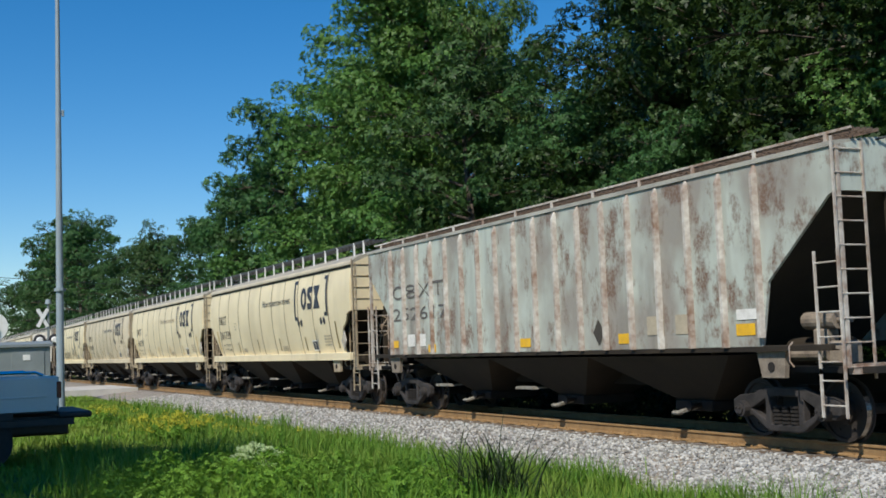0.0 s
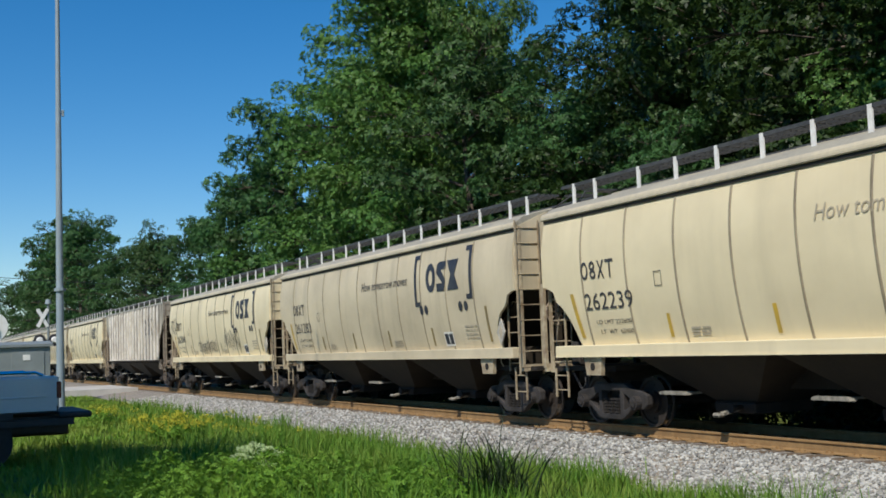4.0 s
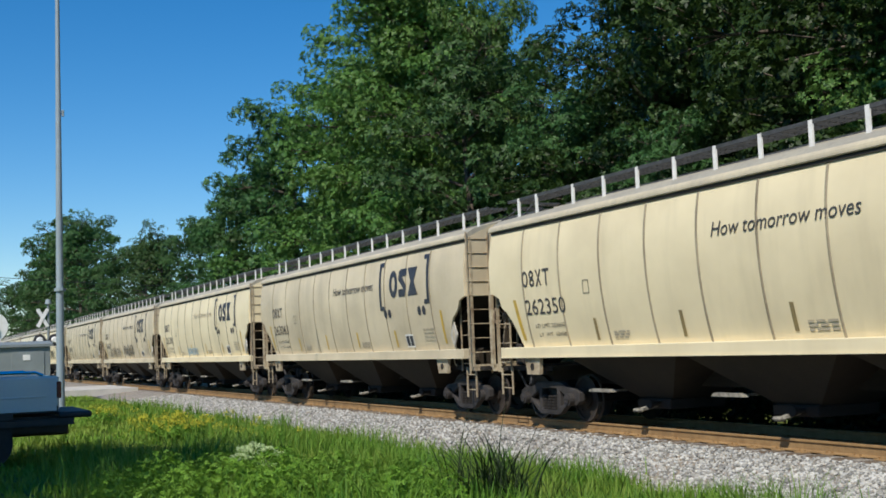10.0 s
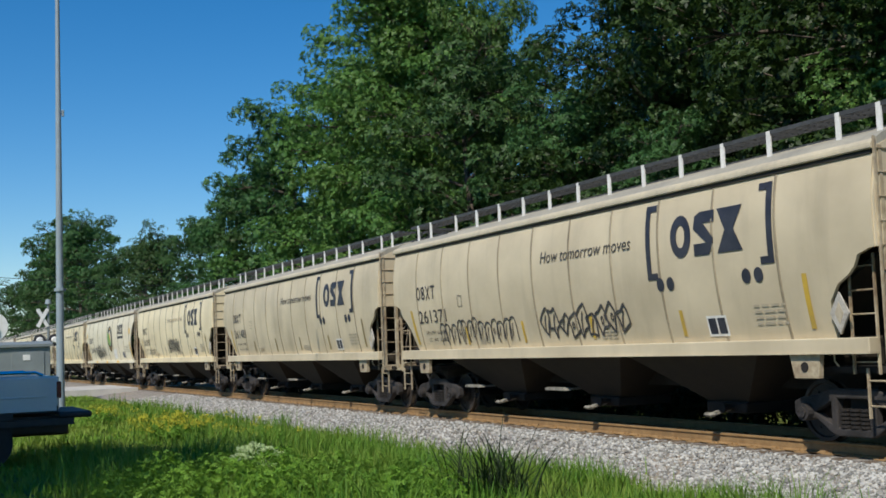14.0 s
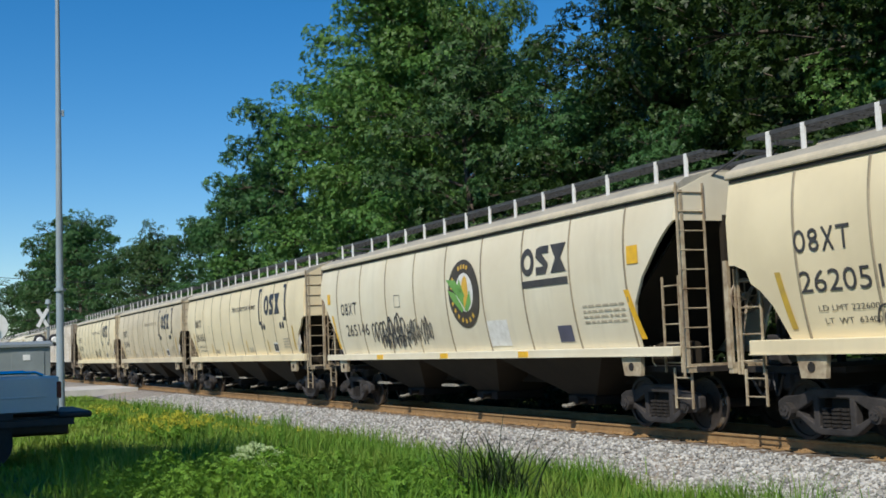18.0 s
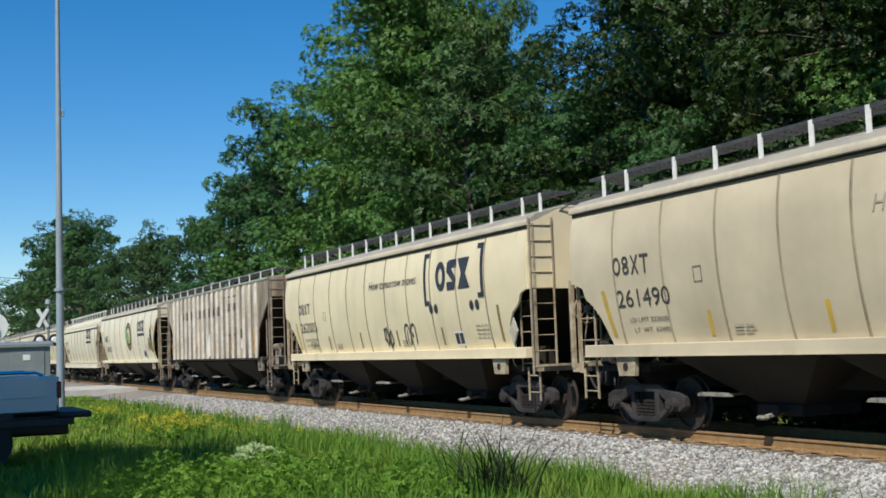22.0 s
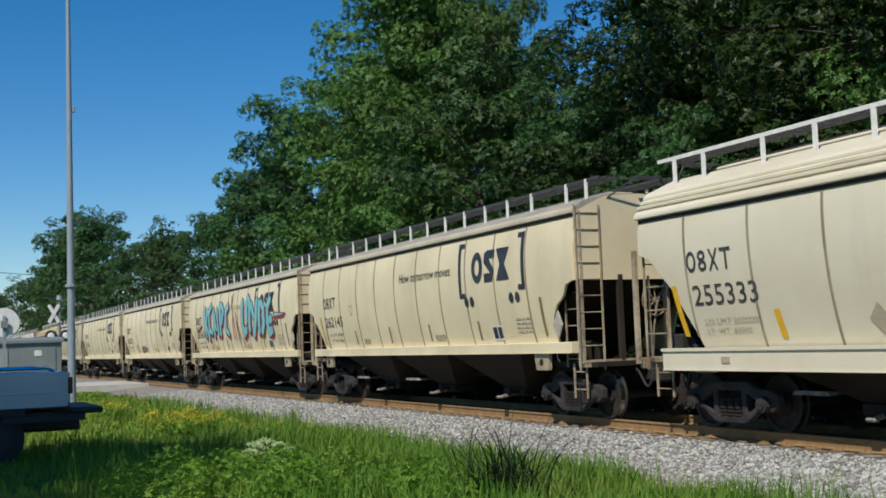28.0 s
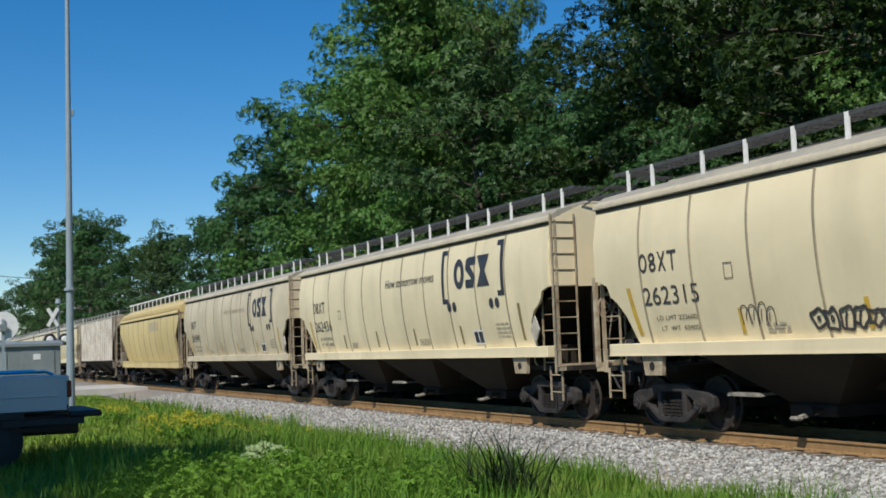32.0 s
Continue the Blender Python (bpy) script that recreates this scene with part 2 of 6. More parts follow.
def stone_mat():
    m = material("ballast_stone", 0.85, 0, 0.35)
    g = Graph(m)
    r = g.island()
    c = g.mix(g.ramp(r, 0, 1), (0.16, 0.158, 0.145), (0.52, 0.51, 0.475))
    t = g.noise(17, 2, vec=g.coords())
    c = g.mix(g.ramp(t, 0.58, 0.7, 0, 0.6), c, (0.36, 0.28, 0.20))
    g.color(c)
    return m


M["stone"] = stone_mat()


def scatter(name, shapes, places, mat, label, category):
    """Joined small pieces: shapes are (verts, faces) arrays; places are (x, y, z, scale, turn, tilt, kind)."""
    vs, fs, base = [], [], 0
    for x, y, z, sc, turn, tilt, k in places:
        v, f = shapes[k]
        ct, st, ca, sa = math.cos(turn), math.sin(turn), math.cos(tilt), math.sin(tilt)
        rot = np.array(((ct, -st * ca, st * sa), (st, ct * ca, -ct * sa), (0, sa, ca)))
        vs.append(v @ rot.T * sc + (x, y, z))
        fs.extend([tuple(i + base for i in q) for q in f])
        base += len(v)
    me = bpy.data.meshes.new(name)
    me.from_pydata(np.concatenate(vs).tolist(), [], fs)
    me.update()
    return tagged(part(name, me, mat, None), label, category, kind="stuff")


def stone_shape(rng):
    bm = bmesh.new()
    bmesh.ops.create_icosphere(bm, subdivisions=1, radius=0.5)
    for v in bm.verts:
        v.co = Vector((v.co.x * 1.25, v.co.y, v.co.z * 0.8)) * rng.uniform(0.72, 1.12)
    bmesh.ops.dissolve_limit(bm, angle_limit=0.5, verts=bm.verts[:], edges=bm.edges[:])
    bmesh.ops.triangulate(bm, faces=bm.faces[:])
    out = np.array([v.co[:] for v in bm.verts]), [tuple(v.index for v in f.verts) for f in bm.faces]
    bm.free()
    return out


def bank_z(dy):
    for (a, za), (b, zb) in zip(bank, bank[1:]):
        if a <= dy <= b:
            return za + (zb - za) * (dy - a) / (b - a)
    return -0.5


stones = [stone_shape(RNG) for _ in range(8)]
places = []
for _ in range(30000):
    x = -9.0 - 46 * RNG.random() ** 1.7
    dy = RNG.uniform(-4.6, -1.0)
    places.append((x, TRACK + dy, bank_z(dy) + RNG.uniform(-0.01, 0.03) - (0.03 if dy > -1.38 else 0.0), RNG.uniform(0.035, 0.085), RNG.uniform(0, 6.3), RNG.uniform(0, 3.1), RNG.randrange(8)))
scatter("ballast_stones", stones, places, M["stone"], "loose pale grey crushed ballast stones beside the track", "ballast")

# rails and ties
def rail_piece(out, x0, x1):
    n = len(out)
    v = [(x, y, z - 0.186) for x in (x0, x1) for y, z in out]
    return mesh_of("rail", v, [(i, (i + 1) % n, n + (i + 1) % n, n + i) for i in range(n)] + [tuple(range(n))[::-1], tuple(range(n, 2 * n))])


for side in (-1, 1):
    r = thing("rail", "long steel rail with rusty web and bright worn head", "rail", "rails of the track", (0, TRACK + side * 0.753, 0))
    part("rail_foot", rail_piece([(-0.07, 0), (0.07, 0), (0.07, 0.015), (0.012, 0.035), (-0.012, 0.035), (-0.07, 0.015)], -420, 120), M["rail_rust"], r)
    part("rail_web", rail_piece([(-0.0115, 0.034), (0.0115, 0.034), (0.0115, 0.136), (-0.0115, 0.136)], -420, 120), M["rail_rust"], r)
    me = rail_piece([(0.012, 0.135), (0.036, 0.15), (0.036, 0.178), (0.025, 0.186), (-0.025, 0.186), (-0.036, 0.178), (-0.036, 0.15), (-0.012, 0.135)], -420, 120)
    me.materials.append(M["rail_rust"])
    me.materials.append(M["rail_steel"])
    for p in me.polygons:
        p.material_index = 1 if p.normal.z > 0.9 and p.center.z > -0.01 else 0
    part("rail_head", me, M["rail_rust"], r, "bright worn running surface")

bm = bmesh.new()
box(bm, -0.11, 0.11, -1.3, 1.3, -0.37, -0.186, 0.012)
tie_me = bpy.data.meshes.new("railroad_tie")
bm.to_mesh(tie_me)
bm.free()
tie_me.materials.append(M["tie"])
bm = bmesh.new()
for s in (0.0,):
    box(bm, -0.1, 0.1, s - 0.17, s + 0.17, -0.190, -0.172, 0.004)
    for dx in (-0.06, 0.06):
        for dy in (-0.095, 0.095):
            box(bm, dx - 0.012, dx + 0.012, s + dy - 0.015, s + dy + 0.015, -0.175, -0.145)
plate_me = bpy.data.meshes.new("tie_plate")
bm.to_mesh(plate_me)
bm.free()
plate_me.materials.append(M["rail_rust"])
x = -70.0
while x < 6:
    t = new("railroad_tie", tie_me)
    t.matrix_world = pose(x + RNG.uniform(-0.03, 0.03), TRACK + RNG.uniform(-0.05, 0.05), 0, 0, 0, RNG.uniform(-1.2, 1.2))
    tagged(t, "weathered dark wooden tie under the rails", "tie", "ties of the track")
    for s in (-0.753, 0.753):
        p = new("tie_plate", plate_me)
        p.parent, p.location = t, (0, s, 0)
    x += 0.53

# ---------------------------------------------------------------- freight cars
# A car's own space: x = 0 at the leading corner post, y = 0 in its middle (near side negative), z = 0 on the rail.
def bulge(z, half=1.615):
    """Half width of a round-sided body at height z: widest above its middle."""
    t = z - 3.15
    return half - (0.085 if t < 0 else 0.15) * t * t


def flat_side(z, half=1.56):
    return half


class Style:
    def __init__(self, name, length, eave, sill, half, cut_front, cut_rear, roof_rise, ribs=(), trucks=(-1.12, -14.7), seams=(), deep=False, walk=1.0):
        self.name, self.length, self.eave, self.sill, self.half = name, length, eave, sill, half
        self.cut_front, self.cut_rear, self.rise, self.ribs = cut_front, cut_rear, roof_rise, ribs
        self.trucks, self.seams, self.deep, self.walk = trucks, seams, deep, walk


def lower_edge(style, x):
    """Bottom of the side sheet, cut away over the end platforms."""
    z = style.sill
    for pts, d in ((style.cut_front, -x), (style.cut_rear, x + style.length)):
        for (a, za), (b, zb) in zip(pts, pts[1:]):
            if a <= d <= b:
                z = max(z, za + (zb - za) * (d - a) / max(b - a, 1e-6))
    return z


def side_sheet(style, side, thick=0.05):
    bm = bmesh.new()
    xset = {0.0, -style.length}
    for d, _ in style.cut_front:
        xset.add(-d)
    for d, _ in style.cut_rear:
        xset.add(d - style.length)
    k = 0.0
    while k < style.length:
        xset.add(-k)
        k += 0.5
    cols = []
    for x in sorted(xset):
        lo = lower_edge(style, x)
        col = []
        for i in range(11):
            z = lo + (style.eave - lo) * i / 10
            col.append((bm.verts.new((x, side * style.half(z), z)), bm.verts.new((x, side * (style.half(z) - thick), z))))
        cols.append(col)
    for a, b in zip(cols, cols[1:]):
        for i in range(10):
            for s in (0, 1):
                bm.faces.new((a[i][s], b[i][s], b[i + 1][s], a[i + 1][s]))
        bm.faces.new((a[0][0], a[0][1], b[0][1], b[0][0]))
    for col in (cols[0], cols[-1]):
        for i in range(10):
            bm.faces.new((col[i][0], col[i + 1][0], col[i + 1][1], col[i][1]))
    return bm


def ladder(bm, a, b, across, rungs, r=0.0125, stile=0.016):
    """Two stiles from a to b and from a+across to b+across, with rungs."""
    a, b, w = Vector(a), Vector(b), Vector(across)
    d = Vector((0, 0, 0))
    for o in (d, w):
        m = (a + b) / 2 + o
        box(bm, m.x - stile, m.x + stile, m.y - stile, m.y + stile, min(a.z, b.z), max(a.z, b.z))
    for i in range(rungs):
        p = a + (b - a) * (i + 0.5) / rungs
        rod(bm, p, p + w, r, 5)


def build_truck(car, x, mats):
    """A two-axle truck under a car: frames, springs, bolster and wheelsets."""
    bm = bmesh.new()
    box(bm, -0.2, 0.2, -1.0, 1.0, 0.42, 0.72, 0.03)
    disc(bm, (0, 0, 0.78), (0, 0, 1), 0.3, 0.14, 16)
    for s in (-1, 1):
        box(bm, -0.12, 0.12, s * 0.5, s * 0.75, 0.7, 0.82)
    truck = part("truck", bm, M["shaded_grime"], car, "dusty cast iron two-axle truck")
    truck.location = (x, 0, 0)
    for s in (-1, 1):
        bm = bmesh.new()
        outer = [(-1.17, 0.60), (-1.17, 0.42), (-1.05, 0.34), (-0.72, 0.36), (-0.42, 0.16), (-0.30, 0.13), (0.30, 0.13), (0.42, 0.16), (0.72, 0.36),
                 (1.05, 0.34), (1.17, 0.42), (1.17, 0.60), (1.02, 0.67), (0.70, 0.70), (0.45, 0.80), (-0.45, 0.80), (-0.70, 0.70), (-1.02, 0.67)]
        hole = [(-0.30, 0.24), (0.30, 0.24), (0.30, 0.66), (-0.30, 0.66)]
        left = [(-0.75, 0.46), (-0.42, 0.30), (-0.42, 0.62)]
        right = [(-p[0], p[1]) for p in left]
        for pts in (outer, hole, left, right):
            vs = [bm.verts.new((px, s * 1.0, pz)) for px, pz in pts]
            for i in range(len(vs)):
                bm.edges.new((vs[i], vs[(i + 1) % len(vs)]))
        bmesh.ops.triangle_fill(bm, use_beauty=True, edges=bm.edges[:])
        r = bmesh.ops.extrude_face_region(bm, geom=bm.faces[:])
        bmesh.ops.translate(bm, vec=(0, s * 0.14, 0), verts=[g for g in r["geom"] if isinstance(g, bmesh.types.BMVert)])
        bmesh.ops.recalc_face_normals(bm, faces=bm.faces[:])
        sharp = [e for e in bm.edges if len(e.link_faces) == 2 and e.calc_face_angle(0) > 0.9]
        bmesh.ops.bevel(bm, geom=sharp, offset=0.022, segments=2, affect="EDGES", profile=0.5)
        frame_part = part("side_frame", bm, M["truckiron"], truck)
        for ax in (-0.889, 0.889):
            bm = bmesh.new()
            disc(bm, (ax, s * 1.15, 0.457), (0, 1, 0), 0.125, 0.20, 14)
            disc(bm, (ax, s * 1.26, 0.457), (0, 1, 0), 0.085, 0.04, 8)
            for k in range(3):
                a = k * 2.094 + 0.5
                disc(bm, (ax + 0.05 * math.cos(a), s * 1.285, 0.457 + 0.05 * math.sin(a)), (0, 1, 0), 0.014, 0.03, 6)
            part("bearing_cap", bm, M["truckiron"], frame_part)
        for k in (-0.19, 0.0, 0.19):
            bm = bmesh.new()
            z = 0.24
            for c in range(5):
                disc(bm, (k, s * 1.08, z + c * 0.058 + 0.03), (0, 0, 1), 0.082, 0.036, 10)
            disc(bm, (k, s * 1.08, 0.38), (0, 0, 1), 0.05, 0.28, 8)
            part("spring", bm, M["shaded_grime"], frame_part)
    for ax in (-0.889, 0.889):
        bm = bmesh.new()
        rod(bm, (0, -1.12, 0), (0, 1.12, 0), 0.08, 10)
        for s in (-1, 1):
            y = s * 0.753
            disc(bm, (0, y - s * 0.01, 0), (0, 1, 0), 0.20, 0.18, 16)
            prof = [(0.20, 0.02), (0.385, 0.035), (0.40, 0.065), (0.455, 0.065), (0.462, -0.035), (0.49, -0.045), (0.49, -0.075), (0.39, -0.07), (0.37, -0.02), (0.20, -0.03)]
            rings = []
            for k in range(28):
                a = k / 28 * 2 * math.pi
                rings.append([bm.verts.new((r * math.cos(a), y + s * d, r * math.sin(a))) for r, d in prof])
            for k in range(28):
                p, q = rings[k], rings[(k + 1) % 28]
                for i in range(len(prof)):
                    j = (i + 1) % len(prof)
                    bm.faces.new((p[i], q[i], q[j], p[j]))
            for k in range(6):
                a = k / 6 * 2 * math.pi
                disc(bm, (0.30 * math.cos(a), y + s * 0.035, 0.30 * math.sin(a)), (0, 1, 0), 0.022, 0.02, 6)
        wheels = part("wheelset", bm, M["wheel"], truck)
        wheels.data.materials.append(M["tread"])
        for p in wheels.data.polygons:
            c = p.center
            if 0.45 < math.hypot(c.x, c.z) < 0.47 and abs(p.normal.y) < 0.4:
                p.material_index = 1
        wheels.location = (ax, 0, 0.457)
        WHEELSETS[ax > 0].append(wheels)
    for s in (-1, 1):
        bm = bmesh.new()
        rod(bm, (-0.5, s * 0.66, 0.35), (0.5, s * 0.66, 0.40), 0.03, 6)
        for ax in (-0.40, 0.40):
            box(bm, ax - 0.07, ax + 0.07, s * 0.62, s * 0.86, 0.33, 0.62, 0.02)
        part("brake_beam", bm, M["shaded_grime"], truck)
    return truck


WHEELSETS = {False: [], True: []}


def build_car(style, label, paint, roof_mat, ladder_mat, rib_mat=None):
    L, eave, half = style.length, style.eave, style.half
    car = thing("covered_hopper_car", label, "freight car", "cars of the freight train")
    body = part("body_side", side_sheet(style, -1), paint, car)
    for sheet in (body, part("body_side", side_sheet(style, 1), paint, car)):
        sheet.data.shade_smooth()
        sheet.data.set_sharp_from_angle(angle=0.6)
    for x in style.seams:
        bm = bmesh.new()
        zs = [lower_edge(style, x) + (eave - lower_edge(style, x)) * i / 12 for i in range(13)]
        rows = [[bm.verts.new((x + dx, -half(z) - dy, z)) for dx, dy in ((-0.03, 0.0), (-0.018, 0.012), (0.018, 0.012), (0.03, 0.0))] for z in zs]
        for a, b in zip(rows, rows[1:]):
            for i in range(3):
                bm.faces.new((a[i], a[i + 1], b[i + 1], b[i]))
        part("weld_seam", bm, M["seam"], body)
    for x in style.ribs:
        lo = lower_edge(style, x)
        bm = bmesh.new()
        y = half(2.5)
        top = eave - 0.03
        prof = ((-0.055, 0.0), (-0.03, 0.085), (0.03, 0.085), (0.055, 0.0))
        rows = [[bm.verts.new((x + dx * (0.6 if z > top - 0.1 else 1), -y - dy * (0.25 if z > top - 0.02 else 1), z)) for dx, dy in prof] for z in (lo, top - 0.15, top)]
        for a, b in zip(rows, rows[1:]):
            for i in range(3):
                bm.faces.new((a[i], a[i + 1], b[i + 1], b[i]))
        bm.faces.new(rows[0][::-1]), bm.faces.new(rows[-1])
        part("side_post", bm, rib_mat or paint, body)
    # end walls above the platforms, and the slope sheets below them
    for x, cut, d in ((0.0, style.cut_front, 1), (-L, style.cut_rear, -1)):
        zc = cut[0][1]
        bm = bmesh.new()
        prof = [(y, z) for z in (zc, (zc + eave) / 2, eave) for y in (-half(z) + 0.01,)]
        prof += [(-0.8, eave + style.rise * 0.8), (0.0, eave + style.rise - 0.02)]
        pts = prof + [(-y, z) for y, z in prof[-2::-1]]
        f = bm.faces.new([bm.verts.new((x + d * 0.035, y, z)) for y, z in pts])
        r = bmesh.ops.extrude_face_region(bm, geom=[f])
        bmesh.ops.translate(bm, vec=(-d * 0.06, 0, 0), verts=[g for g in r["geom"] if isinstance(g, bmesh.types.BMVert)])
        part("end_wall", bm, paint, car)
        bm = bmesh.new()
        depth = cut[-1][0] + 1.3
        w = half(style.sill) - 0.05
        a = [bm.verts.new(p) for p in ((x - d * 0.03, -w, zc), (x - d * 0.03, w, zc), (x - d * depth, w, style.sill - 0.1), (x - d * depth, -w, style.sill - 0.1))]
        f = bm.faces.new(a)
        r = bmesh.ops.extrude_face_region(bm, geom=[f])
        bmesh.ops.translate(bm, vec=(-d * 0.04, 0, 0.04), verts=[g for g in r["geom"] if isinstance(g, bmesh.types.BMVert)])
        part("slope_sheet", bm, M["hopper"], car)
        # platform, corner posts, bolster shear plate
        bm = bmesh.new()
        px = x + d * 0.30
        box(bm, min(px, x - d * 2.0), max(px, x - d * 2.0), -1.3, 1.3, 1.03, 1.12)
        part("end_platform", bm, M["shaded_grime"], car)
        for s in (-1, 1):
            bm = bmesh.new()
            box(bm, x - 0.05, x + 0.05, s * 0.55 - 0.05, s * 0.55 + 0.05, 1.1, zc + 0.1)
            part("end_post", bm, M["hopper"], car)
        for s in (-1, 1):
            bm = bmesh.new()
            tx = x - d * 1.55
            prism(bm, [(tx - 0.32, 1.36), (tx + 0.32, 1.36), (tx + 0.27, 0.96), (tx - 0.22, 0.96)], s * 1.50, s * 1.42)
            plate = part("bolster_plate", bm, M["tan_dust"] if style.ribs else ladder_mat, car)
            bm = bmesh.new()
            disc(bm, (tx, s * 1.505, 1.12), (0, 1, 0), 0.075, 0.012, 12)
            part("jacking_hole", bm, M["shaded_grime"], plate)
        bm = bmesh.new()
        box(bm, min(x, x + d * 0.55), max(x, x + d * 0.55), -0.12, 0.12, 0.72, 0.96, 0.03)
        box(bm, x + d * 0.50 - 0.14, x + d * 0.50 + 0.14, -0.17, 0.17, 0.68, 1.0, 0.05)
        part("coupler", bm, M["truckiron"], car)
        bm = bmesh.new()
        hose = [Vector((x + d * (0.25 + 0.05 * i), -0.42 + 0.015 * i, 0.95 - 0.55 * math.sin(i / 8 * 3.0) * (i / 8))) for i in range(9)]
        for p, q in zip(hose, hose[1:]):
            rod(bm, p, q, 0.025, 6)
        part("air_hose", bm, M["black"], car)
    # brake gear on the trailing platform
    bm = bmesh.new()
    disc(bm, (-L - 0.20, -1.15, 2.22), (1, 0, 0), 0.06, 0.10, 12)
    for k in range(20):
        a, b = k * math.pi / 10, (k + 1) * math.pi / 10
        rod(bm, (-L - 0.22, -1.15 + 0.27 * math.cos(a), 2.22 + 0.27 * math.sin(a)), (-L - 0.22, -1.15 + 0.27 * math.cos(b), 2.22 + 0.27 * math.sin(b)), 0.018, 6)
    for k in range(4):
        a = k * math.pi / 4
        rod(bm, (-L - 0.22, -1.15 - 0.26 * math.cos(a), 2.22 - 0.26 * math.sin(a)), (-L - 0.22, -1.15 + 0.26 * math.cos(a), 2.22 + 0.26 * math.sin(a)), 0.013, 5)
    part("brake_wheel", bm, M["ladder"], car)
    bm = bmesh.new()
    rod(bm, (-L + 0.55, -1.0, 1.35), (-L + 0.55, -0.3, 1.35), 0.2, 14)
    box(bm, -L + 0.2, -L + 0.5, -1.15, -0.85, 1.13, 1.6, 0.03)
    rod(bm, (-L + 0.15, -0.6, 1.15), (-L + 0.15, -0.6, 2.1), 0.025, 6)
    rod(bm, (-L + 0.85, -1.2, 1.3), (-L + 0.85, -0.5, 1.3), 0.12, 12)
    part("brake_cylinder", bm, M["truckiron"], car)
    bm = bmesh.new()
    rod(bm, (-1.9, -0.7, 1.32), (-0.75, -0.7, 1.32), 0.22, 16)
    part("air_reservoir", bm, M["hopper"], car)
    if style.ribs:
        bm = bmesh.new()
        rod(bm, (-1.35, -0.95, 1.78), (-0.70, -0.95, 1.78), 0.13, 14)
        rod(bm, (-0.70, -0.95, 1.78), (-0.45, -0.95, 1.78), 0.05, 8)
        box(bm, -1.15, -0.85, -1.05, -0.80, 1.13, 1.66, 0.03)
        part("brake_cylinder", bm, M["tan_dust"], car, "dusty brake cylinder on the end platform")
        bm = bmesh.new()
        rod(bm, (-1.60, -1.12, 1.30), (-0.75, -1.12, 1.30), 0.10, 12)
        box(bm, -0.70, -0.35, -1.20, -0.85, 1.13, 1.48, 0.04)
        rod(bm, (-0.52, -1.02, 1.48), (-0.52, -1.02, 1.72), 0.06, 10)
        part("control_valve", bm, M["tan_dust"], car, "dusty control valve with pipes")
    # side sills
    for s in (-1, 1):
        bm = bmesh.new()
        lo = 0.99 if style.deep else 1.30 if not style.ribs else style.sill - 0.07
        hi = style.sill + 0.02
        y = 1.556 if not style.ribs else half(style.sill)
        x0, x1 = -L + (0.3 if not style.deep else 0.5), -0.25
        box(bm, x0, x1, s * (y - (0.19 if not style.ribs else 0.10)), s * y, lo, hi, 0.012)
        box(bm, x0, x1, s * (y - 0.16), s * (y + 0.015), lo, lo + 0.02)
        if style.deep:
            box(bm, x0, x1, s * y, s * (y + 0.03), hi - 0.05, hi)
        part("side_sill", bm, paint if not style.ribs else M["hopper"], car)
    # hoppers
    span = L - 5.2
    n = 3
    for i in range(n):
        cx = -L + 2.6 + span * (i + 0.5) / n
        hw, top = span / n / 2, style.sill - 0.12
        bm = bmesh.new()
        a = [bm.verts.new(p) for p in ((cx - hw, -1.44, top), (cx + hw, -1.44, top), (cx + hw, 1.44, top), (cx - hw, 1.44, top))]
        b = [bm.verts.new(p) for p in ((cx - 0.5, -0.55, 0.50), (cx + 0.5, -0.55, 0.50), (cx + 0.5, 0.55, 0.50), (cx - 0.5, 0.55, 0.50))]
        bm.faces.new(a), bm.faces.new(b[::-1])
        for k in range(4):
            bm.faces.new((a[k], a[(k + 1) % 4], b[(k + 1) % 4], b[k]))
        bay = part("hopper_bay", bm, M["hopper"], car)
        bm = bmesh.new()
        box(bm, cx - 0.52, cx + 0.52, -0.62, 0.62, 0.32, 0.50, 0.02)
        rod(bm, (cx + 0.2, -0.85, 0.42), (cx + 0.2, 0.85, 0.42), 0.045, 8)
        disc(bm, (cx + 0.2, -0.84, 0.42), (0, 1, 0), 0.085, 0.05, 8)
        part("outlet_gate", bm, M["shaded_grime"], bay)
        if i != 2:
            bm = bmesh.new()
            prism(bm, [(cx - 1.30, 0.63), (cx - 0.52, 0.63), (cx - 0.55, 0.67), (cx - 0.62, 0.69), (cx - 1.22, 0.69), (cx - 1.28, 0.67)], -1.20, -1.06)
            box(bm, cx - 1.0, cx - 0.9, -1.08, -0.4, 0.62, 0.66)
            part("outlet_ledge", bm, M["sunlit_dust"], bay)
        bm = bmesh.new()
        box(bm, cx + 0.02, cx + 0.22, -1.12, -0.98, 0.28, 0.35, 0.03)
        rod(bm, (cx + 0.12, -1.0, 0.32), (cx + 0.12, -0.6, 0.40), 0.04, 6)
        part("gate_capstan", bm, M["sunlit_dust"], bay)
    bm = bmesh.new()
    box(bm, -L + 0.1, -0.1, -0.18, 0.18, 0.72, 1.08)
    part("center_sill", bm, M["shaded_grime"], car)
    # roof, with a rounded lip along each eave of the round-sided cars and a dark strip below it, added as the lip's
    # shadow
    bm = bmesh.new()
    if style.ribs:
        edge = half(eave) + 0.03
        prof = [(-edge, eave - 0.01), (-edge, eave + 0.06)]
    else:
        edge = half(eave) + 0.09
        prof = [(-edge + 0.10, eave - 0.02), (-edge + 0.085, eave + 0.095)]
